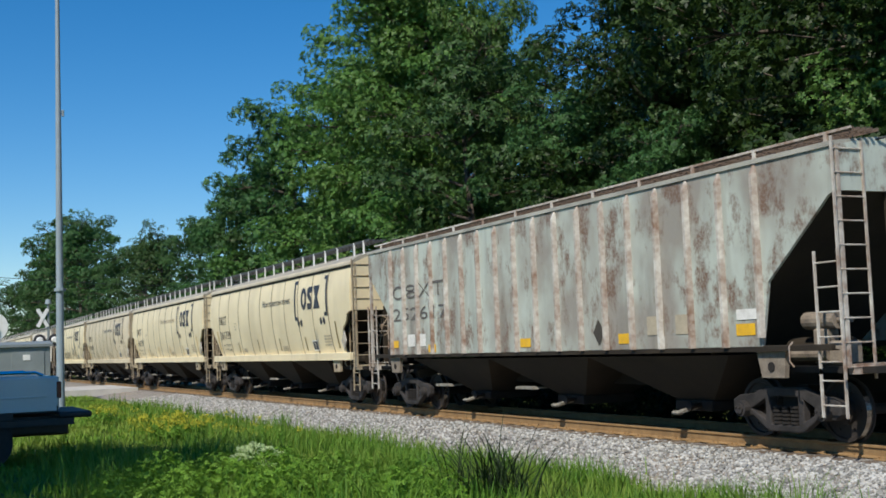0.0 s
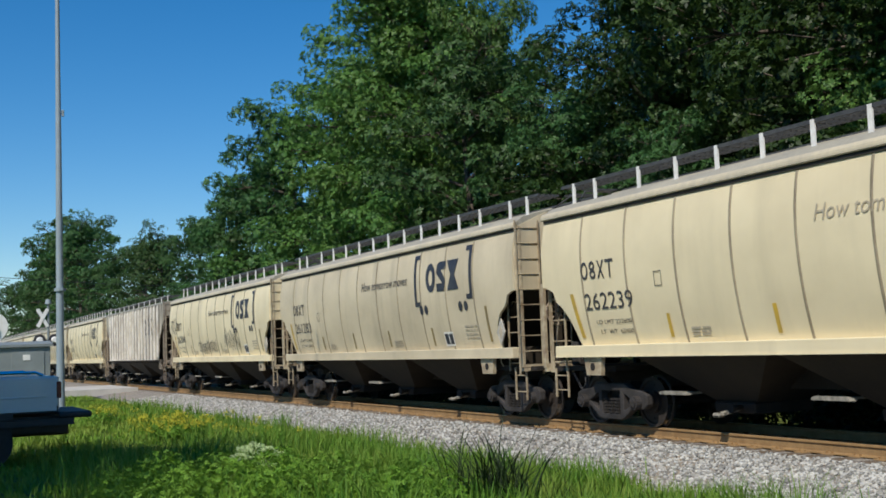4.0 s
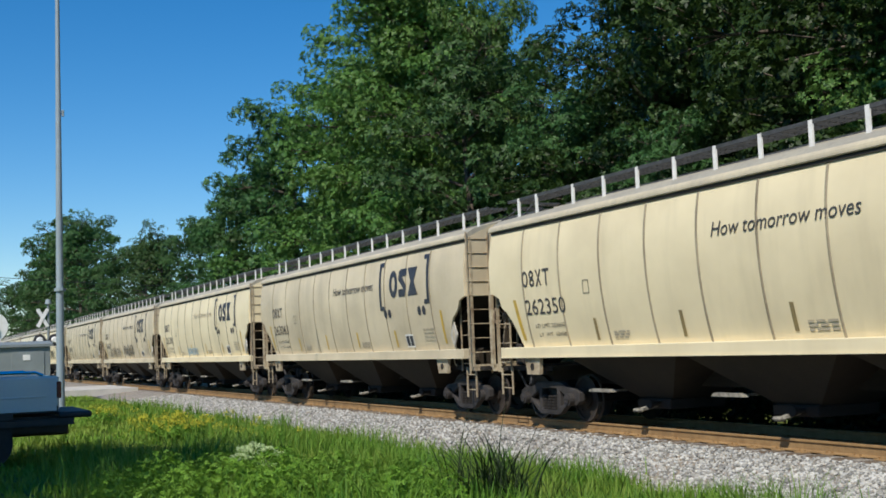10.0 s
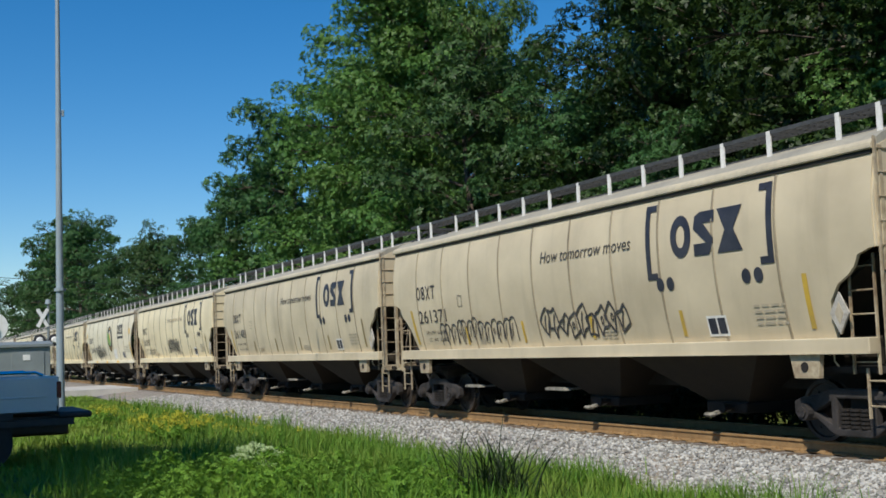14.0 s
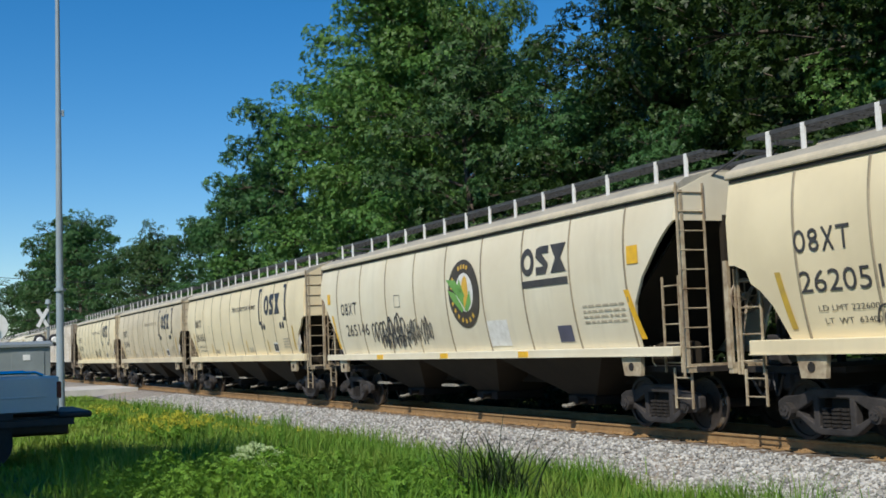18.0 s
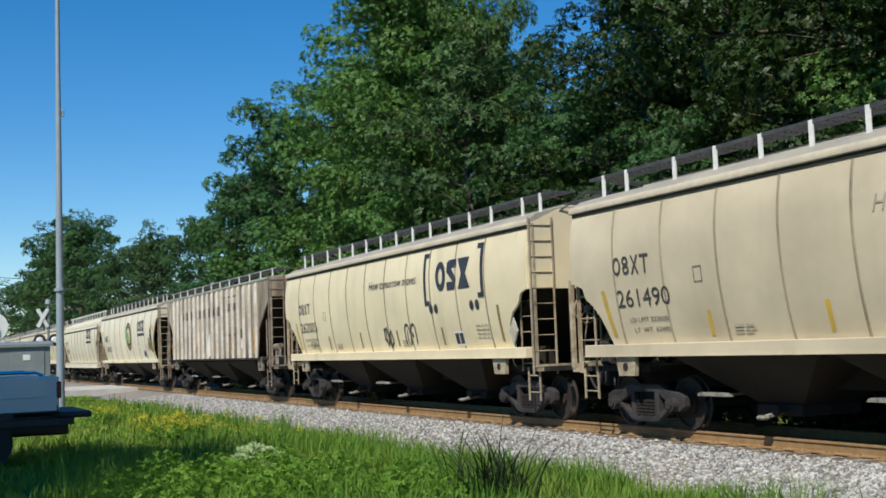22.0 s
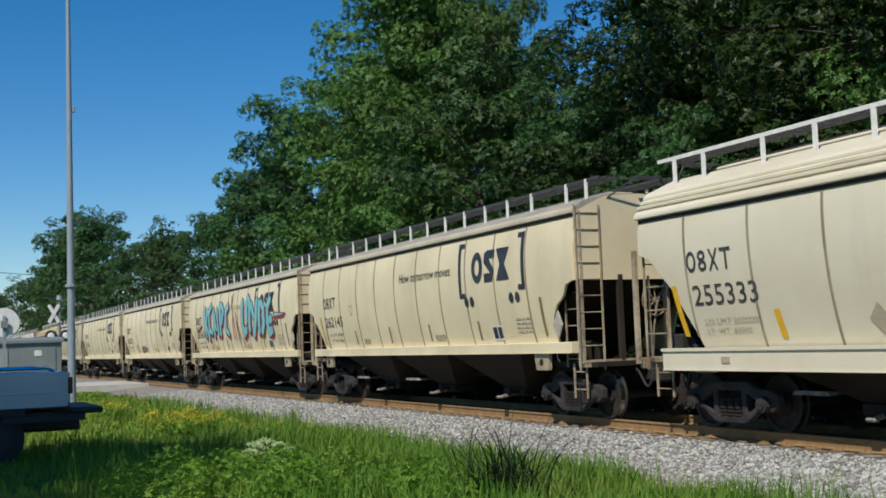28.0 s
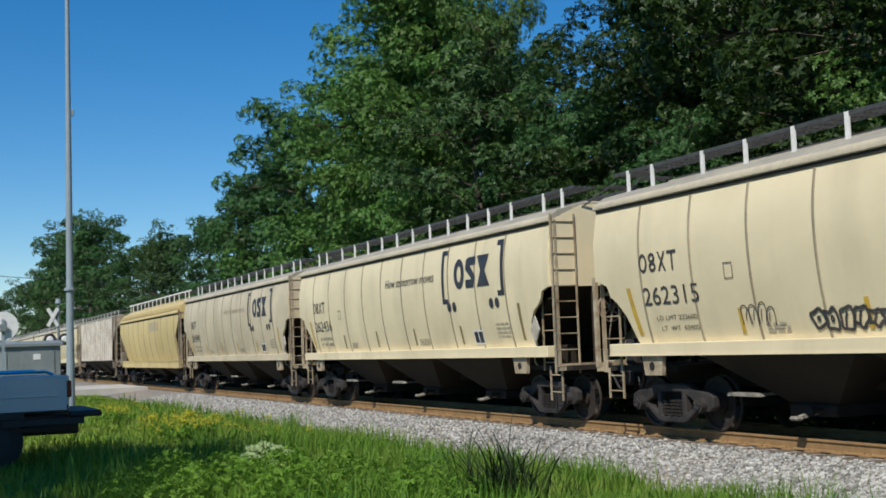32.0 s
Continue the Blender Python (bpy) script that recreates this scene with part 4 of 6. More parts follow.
# the wood's front from the far end to the near one: along the track, behind it, height and kind
WOOD = ((-330, 34, 21, 2), (-290, 30, 22, 2), (-262, 33, 27, 3), (-246, 28, 24, 2), (-230, 26, 26, 3), (-212, 30, 26, 2),
        (-196, 27, 23.5, 3), (-178, 28, 17, 2), (-160, 29, 17, 3), (-146, 28, 15.5, 2), (-132, 27, 15.5, 3), (-120, 28, 15, 2),
        (-108, 27, 15, 3), (-100, 27, 16.5, 2), (-92, 27.5, 17, 3), (-84, 27, 19.5, 2), (-76, 28, 21.5, 0), (-64.5, 28, 24, 1),
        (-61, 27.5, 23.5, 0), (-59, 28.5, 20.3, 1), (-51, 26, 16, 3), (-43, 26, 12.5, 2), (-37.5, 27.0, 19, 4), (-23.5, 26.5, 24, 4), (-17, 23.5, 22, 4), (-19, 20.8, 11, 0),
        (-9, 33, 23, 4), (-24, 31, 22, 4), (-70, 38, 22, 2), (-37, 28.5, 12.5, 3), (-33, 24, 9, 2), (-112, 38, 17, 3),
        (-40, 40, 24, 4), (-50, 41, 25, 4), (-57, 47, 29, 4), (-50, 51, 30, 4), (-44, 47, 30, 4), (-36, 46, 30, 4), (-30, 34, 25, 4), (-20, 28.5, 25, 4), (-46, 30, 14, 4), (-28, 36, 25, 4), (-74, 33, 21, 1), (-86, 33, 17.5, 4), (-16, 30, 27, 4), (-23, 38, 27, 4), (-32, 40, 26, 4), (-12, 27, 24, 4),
        (-340, 22, 19, 2), (-352, 8, 19, 3), (-345, -8, 18, 2), (-300, 24, 20, 3))
for k, (x, y, h, kind) in enumerate(WOOD):
    plant(kind, x, y, h, k * 77 % 360)

narrow = plant(0, -55.5, 28.9, 20.5, 200, "narrow green oak tree in full leaf behind the railway")
narrow.scale = (0.55, 0.55, 0.98)

# low growth at the wood's edge
def bush_mesh(seed, w, h, count, size):
    r = random.Random(seed)
    cl = [(Vector((r.uniform(-w, w), r.uniform(-w, w) * 0.7, r.uniform(0.2, h))), r.uniform(0.45, 0.8)) for _ in range(count)]
    me = crown_mesh("shrub_leaves", cl, 90, size, seed + 5, 5)
    me.materials.append(M["leaf_deep_shade"])
    return me


shrubs = [bush_mesh(k, 2.6, 3.6, 34, 0.16) for k in range(3)]
for k in range(46):
    x = -10 - k * 3.6 - RNG.uniform(0, 1.5)
    ob = thing("shrub", "dense shrub at the edge of the wood, coloured dark for shade", "shrub", "shrubs at the wood's edge", (x, 19.3 + RNG.uniform(-0.5, 1.6) + max(0, -x - 100) * 0.015, -0.5), RNG.uniform(0, 360))
    s = RNG.uniform(0.8, 1.5)
    ob.scale = (s, s, s)
    p = new("leaves", shrubs[k % 3])
    p.parent = ob

# undergrowth added beyond the track to block lit ground, leaves coloured for shade
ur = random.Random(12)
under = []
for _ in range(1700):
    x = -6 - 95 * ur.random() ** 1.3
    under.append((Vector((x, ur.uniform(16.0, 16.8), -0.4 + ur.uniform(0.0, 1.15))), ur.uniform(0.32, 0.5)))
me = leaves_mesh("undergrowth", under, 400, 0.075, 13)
me.materials.append(M["leaf_deep_shade"])
tagged(part("undergrowth", me, M["leaf_deep_shade"], None), "low added undergrowth beyond the railway track, coloured dark for shade", "undergrowth", kind="stuff")

# ---------------------------------------------------------------- crossing and lineside
M["pole"] = varied("galvanized_pole", (0.30, 0.355, 0.39), (0.24, 0.29, 0.32), 2.0, 0.5, 0.1)
M["sign_white"] = varied("white_sign_sheet", (0.80, 0.80, 0.78), (0.66, 0.66, 0.63), 4.0, 0.45)
M["cabinet"] = varied("grey_cabinet_paint", (0.22, 0.25, 0.25), (0.17, 0.195, 0.20), 1.5, 0.5)
M["cabinet_door"] = varied("pale_cabinet_door", (0.33, 0.36, 0.36), (0.26, 0.29, 0.30), 2.0, 0.5)
M["concrete"] = varied("worn_concrete", (0.52, 0.50, 0.46), (0.38, 0.36, 0.33), 1.0, 0.9, fine=30)
M["truck_blue"] = varied("slate_blue_car_paint", (0.47, 0.54, 0.55), (0.41, 0.475, 0.49), 0.8, 0.32, bump=0.02, spec=0.6)
M["chrome"] = material("chrome", 0.12, 1.0)
M["chrome"].node_tree.nodes["Principled BSDF"].inputs["Base Color"].default_value = (0.75, 0.77, 0.8, 1)
M["rubber"] = varied("tyre_rubber", (0.02, 0.02, 0.02), (0.035, 0.033, 0.03), 8.0, 0.85)
M["lens"] = varied("red_lens", (0.12, 0.012, 0.012), (0.09, 0.01, 0.01), 8.0, 0.2)
M["glass"] = material("dark_window_glass", 0.05, 0.0, 0.8)
M["glass"].node_tree.nodes["Principled BSDF"].inputs["Base Color"].default_value = (0.02, 0.025, 0.03, 1)
M["silver"] = varied("silver_lamp_housing", (0.82, 0.82, 0.80), (0.66, 0.66, 0.64), 5.0, 0.4)
M["plastic"] = varied("black_bumper", (0.02, 0.02, 0.022), (0.03, 0.03, 0.03), 6.0, 0.6)

# tall light mast
mast = thing("light_mast", "tall slender galvanized steel mast with a clamp band", "pole", at=(-27.8, 3.31, ground_z(-27.8, 3.3)))
bm = bmesh.new()
rod(bm, (0, 0, 0), (0, 0, 4.0), 0.096, 20, 0.078), rod(bm, (0, 0, 4.0), (0, 0, 13.5), 0.078, 20, 0.030)
shaft = part("shaft", bm, M["pole"], mast)
shaft.data.shade_smooth()
shaft.data.set_sharp_from_angle(angle=0.6)
bm = bmesh.new()
disc(bm, (0, 0, 3.12), (0, 0, 1), 0.125, 0.07, 20)
box(bm, 0.11, 0.20, -0.04, 0.04, 3.09, 3.15)
part("clamp_band", bm, M["pole"], mast)
bm = bmesh.new()
box(bm, -0.03, 0.03, 0.07, 0.13, 7.15, 7.3, 0.01)
part("bracket", bm, M["pole"], mast)
bm = bmesh.new()
box(bm, -0.2, 0.2, -0.2, 0.2, 0.0, 0.03)
part("base_plate", bm, M["pole"], mast)


def cross_sign(x, y):
    ob = thing("crossing_signal", "white crossbuck and lamps on a grey railway crossing mast", "crossing signal", at=(x, y, ground_z(x, y)))
    bm = bmesh.new()
    rod(bm, (0, 0, 0), (0, 0, 4.7), 0.065, 12)
    part("signal_mast", bm, M["cabinet"], ob)
    bm = bmesh.new()
    rod(bm, (0, 0, 0), (0, 0, 0.45), 0.22, 16, 0.12)
    part("mast_foot", bm, M["cabinet"], ob)
    for a in (62, -62):
        bm = bmesh.new()
        box(bm, -0.012, 0.012, -0.50, 0.50, -0.085, 0.085, 0.005)
        p = part("sign_blade", bm, M["sign_white"], ob)
        p.matrix_local = pose(0.09 + (0.03 if a > 0 else 0), -0.28, 3.98, a, 0, 0)
    bm = bmesh.new()
    rod(bm, (0, -0.75, 2.88), (0, 0.75, 2.88), 0.04, 8)
    rod(bm, (0, -0.55, 4.25), (0, 0.25, 4.25), 0.03, 8)
    part("cross_arm", bm, M["cabinet"], ob)
    for s in (-0.42, 0.28):
        bm = bmesh.new()
        disc(bm, (0.10, s, 2.88), (1, 0, 0), 0.30, 0.02, 20)
        part("lamp_backing", bm, M["black"], ob)
        bm = bmesh.new()
        disc(bm, (0.20, s, 2.88), (1, 0, 0), 0.17, 0.18, 18, 0.12)
        part("lamp_housing", bm, M["silver"], ob)
    bm = bmesh.new()
    disc(bm, (0, 0, 4.78), (0, 0, 1), 0.16, 0.22, 14, 0.12)
    part("bell", bm, M["pole"], ob)
    return ob


cross_sign(-60.5, 6.65)

bung = thing("signal_cabinet", "grey sheet metal railway signal cabinet with pale doors", "cabinet", at=(-54.0, 4.15, ground_z(-54, 4.2) - 0.35))
bm = bmesh.new()
box(bm, -1.0, 1.0, -1.75, 1.75, 0.15, 2.55, 0.02)
body = part("cabinet_body", bm, M["cabinet"], bung)
bm = bmesh.new()
prism(bm, [(-1.12, 2.55), (1.12, 2.55), (1.12, 2.66), (0, 2.80), (-1.12, 2.66)], -1.85, 1.85)
part("cabinet_roof", bm, M["cabinet"], bung)
for y0, y1 in ((-1.2, -0.45), (0.15, 1.5)):
    bm = bmesh.new()
    box(bm, 1.0, 1.035, y0, y1, 0.35, 2.35, 0.01)
    d = part("cabinet_door", bm, M["cabinet_door"] if y0 < 0 else M["cabinet"], bung)
    bm = bmesh.new()
    box(bm, 1.035, 1.07, y1 - 0.12, y1 - 0.08, 1.2, 1.4, 0.01)
    part("door_handle", bm, M["chrome"], d)
bm = bmesh.new()
box(bm, 1.034, 1.055, 0.62, 0.92, 1.98, 2.22)
part("notice_plate", bm, M["sign_white"], bung, "small white notice plate")
bm = bmesh.new()
box(bm, -1.1, 1.1, -1.85, 1.85, -0.2, 0.15)
part("plinth", bm, M["concrete"], bung)

rnd = thing("round_sign", "round white sign seen from behind on a thin post", "sign", at=(-45.0, 3.02, ground_z(-45, 3.6) - 0.25))
bm = bmesh.new()
disc(bm, (0, 0, 3.05), (1, 0, 0), 0.53, 0.02, 36)
part("sign_disc", bm, M["sign_white"], rnd)
bm = bmesh.new()
box(bm, 0.03, 0.08, -0.05, 0.05, 0, 3.3)
part("sign_post", bm, M["pole"], rnd)
bm = bmesh.new()
box(bm, 0.08, 0.16, -0.12, 0.12, 2.85, 3.12, 0.01)
part("back_box", bm, M["cabinet"], rnd)

# road over the track
bm = bmesh.new()
for x0, x1, y0, y1 in ((-73, -64, 4.0, TRACK - 1.6), (-73, -64, TRACK - 0.68, TRACK + 0.68), (-73, -64, TRACK + 1.6, 60)):
    box(bm, x0, x1, y0, y1, -0.6, -0.03)
tagged(part("road", bm, M["concrete"], None), "pale worn concrete road over the crossing", "road", kind="structure")

# wires
for k, (z0, z1) in enumerate(((10.2, 9.0),)):
    pts = [Vector((-75 - i * 2.5, -22 + i * 3.2, 10.5 - 1.0 * math.sin(i / 16 * math.pi) - 0.14 * i)) for i in range(17)]
    ring = [(0.025 * math.cos(a * 1.2566), 0.025 * math.sin(a * 1.2566)) for a in range(5)]
    verts = [p + Vector((0.6 * u, 0.8 * u, v)) for p in pts for u, v in ring]
    faces = [(5 * i + j, 5 * i + (j + 1) % 5, 5 * i + 5 + (j + 1) % 5, 5 * i + 5 + j) for i in range(16) for j in range(5)]
    tagged(part("overhead_cable", mesh_of("overhead_cable", verts, faces), M["black"], None), "thin black overhead cable across the sky", "cable")

# ---------------------------------------------------------------- parked pickup
pick = thing("pickup_truck", "slate blue pickup truck parked in the shade on the grass", "pickup truck", at=(-17.0, 2.02, 0.11))
# own space: tail at y = 0, nose towards -y, near side at x = 0
bm = bmesh.new()
top, bot = 1.28, 0.80
prism(bm, [(0, bot), (0, top - 0.03), (-0.03, top), (-0.10, top), (-0.10, bot)], -2.05, -0.05)
part("bed_side", bm, M["truck_blue"], pick)
bm = bmesh.new()
prism(bm, [(-1.78, bot), (-1.78, top), (-1.85, top), (-1.88, top - 0.03), (-1.88, bot)], -2.05, -0.05)
bed = part("bed_side", bm, M["truck_blue"], pick)
bm = bmesh.new()
box(bm, -1.78, -0.10, -2.0, -0.02, 0.78, 0.86)
part("bed_floor", bm, M["plastic"], pick)
bm = bmesh.new()
box(bm, -1.74, -0.14, -0.06, 0.0, 0.80, 1.27, 0.02)
part("tailgate", bm, M["truck_blue"], pick)
bm = bmesh.new()
box(bm, -1.8, -0.08, -2.1, -2.05, 0.8, 1.30)
part("bed_front", bm, M["truck_blue"], pick)
bm = bmesh.new()
box(bm, 0.0, 0.012, -1.95, -0.18, 0.985, 1.01, 0.005)
part("body_crease", bm, M["truck_blue"], pick)
for x in (-0.05, -1.83):
    bm = bmesh.new()
    rod(bm, (x, -1.95, 1.335), (x, -0.32, 1.335), 0.022, 8)
    rod(bm, (x, -0.32, 1.335), (x, -0.22, 1.285), 0.022, 8)
    rod(bm, (x, -1.95, 1.335), (x, -1.98, 1.28), 0.022, 8)
    part("bed_rail", bm, M["chrome"], pick)
    bm = bmesh.new()
    box(bm, x - 0.04, x + 0.052, -0.05, 0.015, 0.97, 1.20, 0.012)
    part("tail_lamp", bm, M["lens"], pick)
bm = bmesh.new()
box(bm, -1.86, 0.03, -0.02, 0.42, 0.69, 0.775, 0.025)
part("step_bumper", bm, M["plastic"], pick)
bm = bmesh.new()
prism(bm, [(-0.05, 0.69), (0.02, 0.69), (0.02, 0.60), (-0.05, 0.60)], -0.9, 0.18)
box(bm, -1.1, -0.75, -0.6, 0.2, 0.42, 0.58, 0.02)
box(bm, -1.6, -0.2, -2.0, 0.1, 0.5, 0.72)
part("hitch", bm, M["plastic"], pick)
bm = bmesh.new()
prism(bm, [(0.012, 0.80), (0.035, 0.80), (0.035, 0.70), (0.012, 0.70)], -1.45, -0.62)
part("side_trim", bm, M["plastic"], pick)
for y in (-1.0, -4.25):
    for x in (-0.14, -1.74):
        bm = bmesh.new()
        disc(bm, (0, 0, 0), (1, 0, 0), 0.38, 0.24, 28)
        w = part("wheel", bm, M["rubber"], pick)
        w.location = (x, y, 0.38 + 0.02)
        bm = bmesh.new()
        disc(bm, (0.02 if x > -1 else -0.02, 0, 0), (1, 0, 0), 0.22, 0.23, 20)
        part("rim", bm, M["plastic"], w)
for x0, x1 in ((-0.10, 0.0), (-1.88, -1.78)):
    bm = bmesh.new()
    prism(bm, [(-5.3, 0.55), (-5.3, 0.95), (-4.9, 1.08), (-3.55, 1.12), (-2.12, 1.14), (-2.12, 0.5)], x0, x1)
    for v in bm.verts:
        v.co = Vector((v.co.y, v.co.x, v.co.z))
    part("cab_side", bm, M["truck_blue"], pick)
bm = bmesh.new()
prism(bm, [(-5.3, 0.55), (-5.3, 0.95), (-4.9, 1.08), (-3.6, 1.12), (-3.6, 0.6)], -1.78, -0.10)
for v in bm.verts:
    v.co = Vector((v.co.y, v.co.x, v.co.z))
part("hood", bm, M["truck_blue"], pick)
bm = bmesh.new()
prism(bm, [(-3.6, 1.12), (-2.95, 1.68), (-2.25, 1.68), (-2.14, 1.14)], -1.72, -0.16)
for v in bm.verts:
    v.co = Vector((v.co.y, v.co.x, v.co.z))
part("cab_glass", bm, M["glass"], pick)
bm = bmesh.new()
box(bm, -1.70, -0.18, -2.95, -2.22, 1.68, 1.76, 0.03)
part("cab_roof", bm, M["truck_blue"], pick)

# unseen tree whose shade lies over the pickup, a second added to deepen it
shade_tree = plant(4, -7.4, -10.3, 18.7, 120, "slender shade tree on the grass beside the parked pickup")
shade_tree.scale = (0.82, 0.82, 0.935)
shade_tree = plant(1, -5.2, -13.0, 22, 30, "tall unseen tree added to deepen the shade over the pickup")
shade_tree.scale = (0.78, 0.78, 1.1)

# ---------------------------------------------------------------- grass and weeds
def blade_material(name, a, b, tip):
    m = material(name, 0.6, 0, 0.25)
    g = Graph(m)
    c = g.mix(g.island(), a, b)
    c = g.mix(g.ramp(g.noise(0.7, 4, vec=g.coords()), 0.42, 0.62, 0, 0.8), c, tip)
    g.color(c)
    tr = g.n.new("ShaderNodeBsdfTranslucent")
    g.l.new(c, tr.inputs["Color"])
    mx = g.n.new("ShaderNodeMixShader")
    mx.inputs[0].default_value = 0.3
    g.l.new(g.bsdf.outputs[0], mx.inputs[1])
    g.l.new(tr.outputs[0], mx.inputs[2])
    g.l.new(mx.outputs[0], g.n["Material Output"].inputs["Surface"])
    return m


M["lawn"] = blade_material("lawn_blades", (0.12, 0.25, 0.022), (0.21, 0.34, 0.036), (0.25, 0.30, 0.05))
M["tall"] = blade_material("tall_blades", (0.05, 0.15, 0.014), (0.15, 0.30, 0.03), (0.23, 0.31, 0.05))
M["sedge"] = blade_material("dark_sedge", (0.012, 0.028, 0.009), (0.028, 0.055, 0.014), (0.03, 0.045, 0.016))
M["weed"] = blade_material("weed_leaves", (0.08, 0.20, 0.018), (0.21, 0.38, 0.04), (0.16, 0.29, 0.04))
M["gold"] = varied("goldenrod_yellow", (0.50, 0.44, 0.025), (0.28, 0.31, 0.03), 9.0, 0.8)
M["umbel"] = varied("pale_green_umbel", (0.50, 0.60, 0.30), (0.34, 0.46, 0.19), 9.0, 0.8)


def blades(name, roots, heights, width, lean, seed, mat, label, category="grass", kind="stuff"):
    """Bent two-piece grass blades at the given roots (n x 3)."""
    r = np.random.RandomState(seed)
    n = len(roots)
    h = heights[:, None]
    a = r.rand(n) * 2 * np.pi
    way = np.stack((np.cos(a), np.sin(a), np.zeros(n)), 1)
    side = np.stack((-np.sin(a), np.cos(a), np.zeros(n)), 1) * width * (0.6 + 0.8 * r.rand(n))[:, None]
    k = (lean * (0.3 + r.rand(n)))[:, None]
    up = np.array((0, 0, 1.0))
    mid = roots + up * h * 0.55 + way * h * k * 0.35
    tip = roots + up * h * (1 - 0.25 * k) + way * h * k
    v = np.stack((roots - side, roots + side, mid + side * 0.8, mid - side * 0.8, tip), 1).reshape(-1, 3)
    i = np.arange(n) * 5
    loops = np.stack((i, i + 1, i + 2, i + 3, i + 3, i + 2, i + 4), 1).ravel()
    me = bpy.data.meshes.new(name)
    me.vertices.add(len(v))
    me.vertices.foreach_set("co", v.ravel())
    me.loops.add(len(loops))
    me.loops.foreach_set("vertex_index", loops)
    me.polygons.add(2 * n)
    me.polygons.foreach_set("loop_start", np.stack((np.arange(n) * 7, np.arange(n) * 7 + 4), 1).ravel())
    me.update(calc_edges=True)
    me.validate()
    return tagged(part(name, me, mat, None), label, category, kind=kind)


def wedge(n, seed, near, far, lo, hi, keep):
    """Root points in a wedge of meadow: distance along -x, and y between lo and hi times it; kept where keep() says so."""
    r = np.random.RandomState(seed)
    out = []
    while len(out) < n:
        x = -near * (far / near) ** r.rand()
        y = r.uniform(lo, hi)
        if r.rand() < keep(x, y):
            out.append((x, y, ground_z(x, y) - 0.01))
    return np.array(out)


def edge_y(x):
    """Where the meadow ends against the stones."""
    return 8.75 + 0.45 * noise.noise((x * 0.28, 0, 3.0)) + 0.25 * noise.noise((x * 0.9, 1, 3.0))


def lawn_keep(x, y):
    return 1.0 if y < edge_y(x) else 0.0


def tall_keep(x, y):
    e = edge_y(x) - y
    if e < -0.3:
        return 0.02
    patch = 0.5 + 0.5 * noise.noise((x * 0.4, y * 0.4, 7.0))
    if x < -18.5 and y < 4.3 + 0.12 * (-18.5 - x):
        return 0.02
    if x < -27:
        return 0.7 * patch if e < 2.2 else 0.10
    return (0.9 if e < 3.6 else 0.45) * (0.4 + 0.6 * patch)


rt = wedge(60000, 1, 9.5, 75, 0.3, 9.6, lawn_keep)
rr = np.random.RandomState(3)
blades("lawn_grass", rt, 0.07 + 0.09 * rr.rand(len(rt)), 0.006 * (1 + np.abs(rt[:, 0:1]) / 22), 0.6, 4, M["lawn"], "short yellow-green lawn grass")
rt = wedge(52000, 5, 8.5, 55, 1.6, 9.7, tall_keep)
hh = (0.08 + 0.40 * rr.rand(len(rt)) ** 1.8) * np.array([0.55 + 1.0 * max(0, 0.45 + 0.8 * noise.noise((x * 0.55, y * 0.7, 2.0))) for x, y, z in rt])
blades("tall_grass", rt, hh, 0.0042 * (1 + np.abs(rt[:, 0:1]) / 25), 0.55, 6, M["tall"], "tall bright green meadow grass")

# leafy weeds in the foreground
wr = random.Random(21)
weeds = []
for _ in range(330):
    x = -wr.uniform(9.8, 12.4)
    y = wr.uniform(0.8, 4.9)
    if not 0.15 < y / -x < 0.52:
        continue
    h = wr.uniform(0.04, 0.34)
    weeds.append((Vector((x, y, ground_z(x, y) + h)), wr.uniform(0.09, 0.2)))
me = crown_mesh("leafy_weeds", weeds, 1250, 0.033, 31, 5, 1.1)
me.materials.append(M["weed"])
tagged(part("leafy_weeds", me, M["weed"], None), "bright green leafy weeds in the meadow", "weeds", kind="stuff")


def flower_patch(name, cx, cy, w, d, n, h, mat, label, size=0.02):
    r = random.Random(int(-cx * 10))
    cl = []
    bmx = bmesh.new()
    ob = thing(name, label, "wildflower", at=(cx, cy, ground_z(cx, cy)))
    for _ in range(n):
        x, y, z = r.gauss(0, w), r.gauss(0, d), h * r.uniform(0.55, 1.05)
        cl.append((Vector((x, y, z)), r.uniform(0.05, 0.10)))
        rod(bmx, (x + r.uniform(-0.05, 0.05), y, 0), (x, y, z), 0.006, 4)
    tagged(part("stem", bmx, M["weed"], ob), kind="stuff")
    me = leaves_mesh("blossoms", cl, 5200, size, 77)
    me.materials.append(mat)
    part("blossoms", me, mat, ob)
    me = leaves_mesh("foliage", [(p * 0.6, q * 1.3) for p, q in cl], 1800, 0.04, 78)
    me.materials.append(M["weed"])
    part("foliage", me, M["weed"], ob)
    return ob


flower_patch("goldenrod", -22.6, 4.75, 0.75, 0.5, 95, 0.50, M["gold"], "broad yellow flowering goldenrod clump in the meadow")
flower_patch("goldenrod", -30.0, 4.6, 0.9, 0.3, 40, 0.46, M["gold"], "yellow flowering goldenrod clump in the meadow")
flower_patch("goldenrod", -23.5, 6.6, 0.8, 0.5, 16, 0.48, M["gold"], "sparse yellow goldenrod near the edge of the ballast")

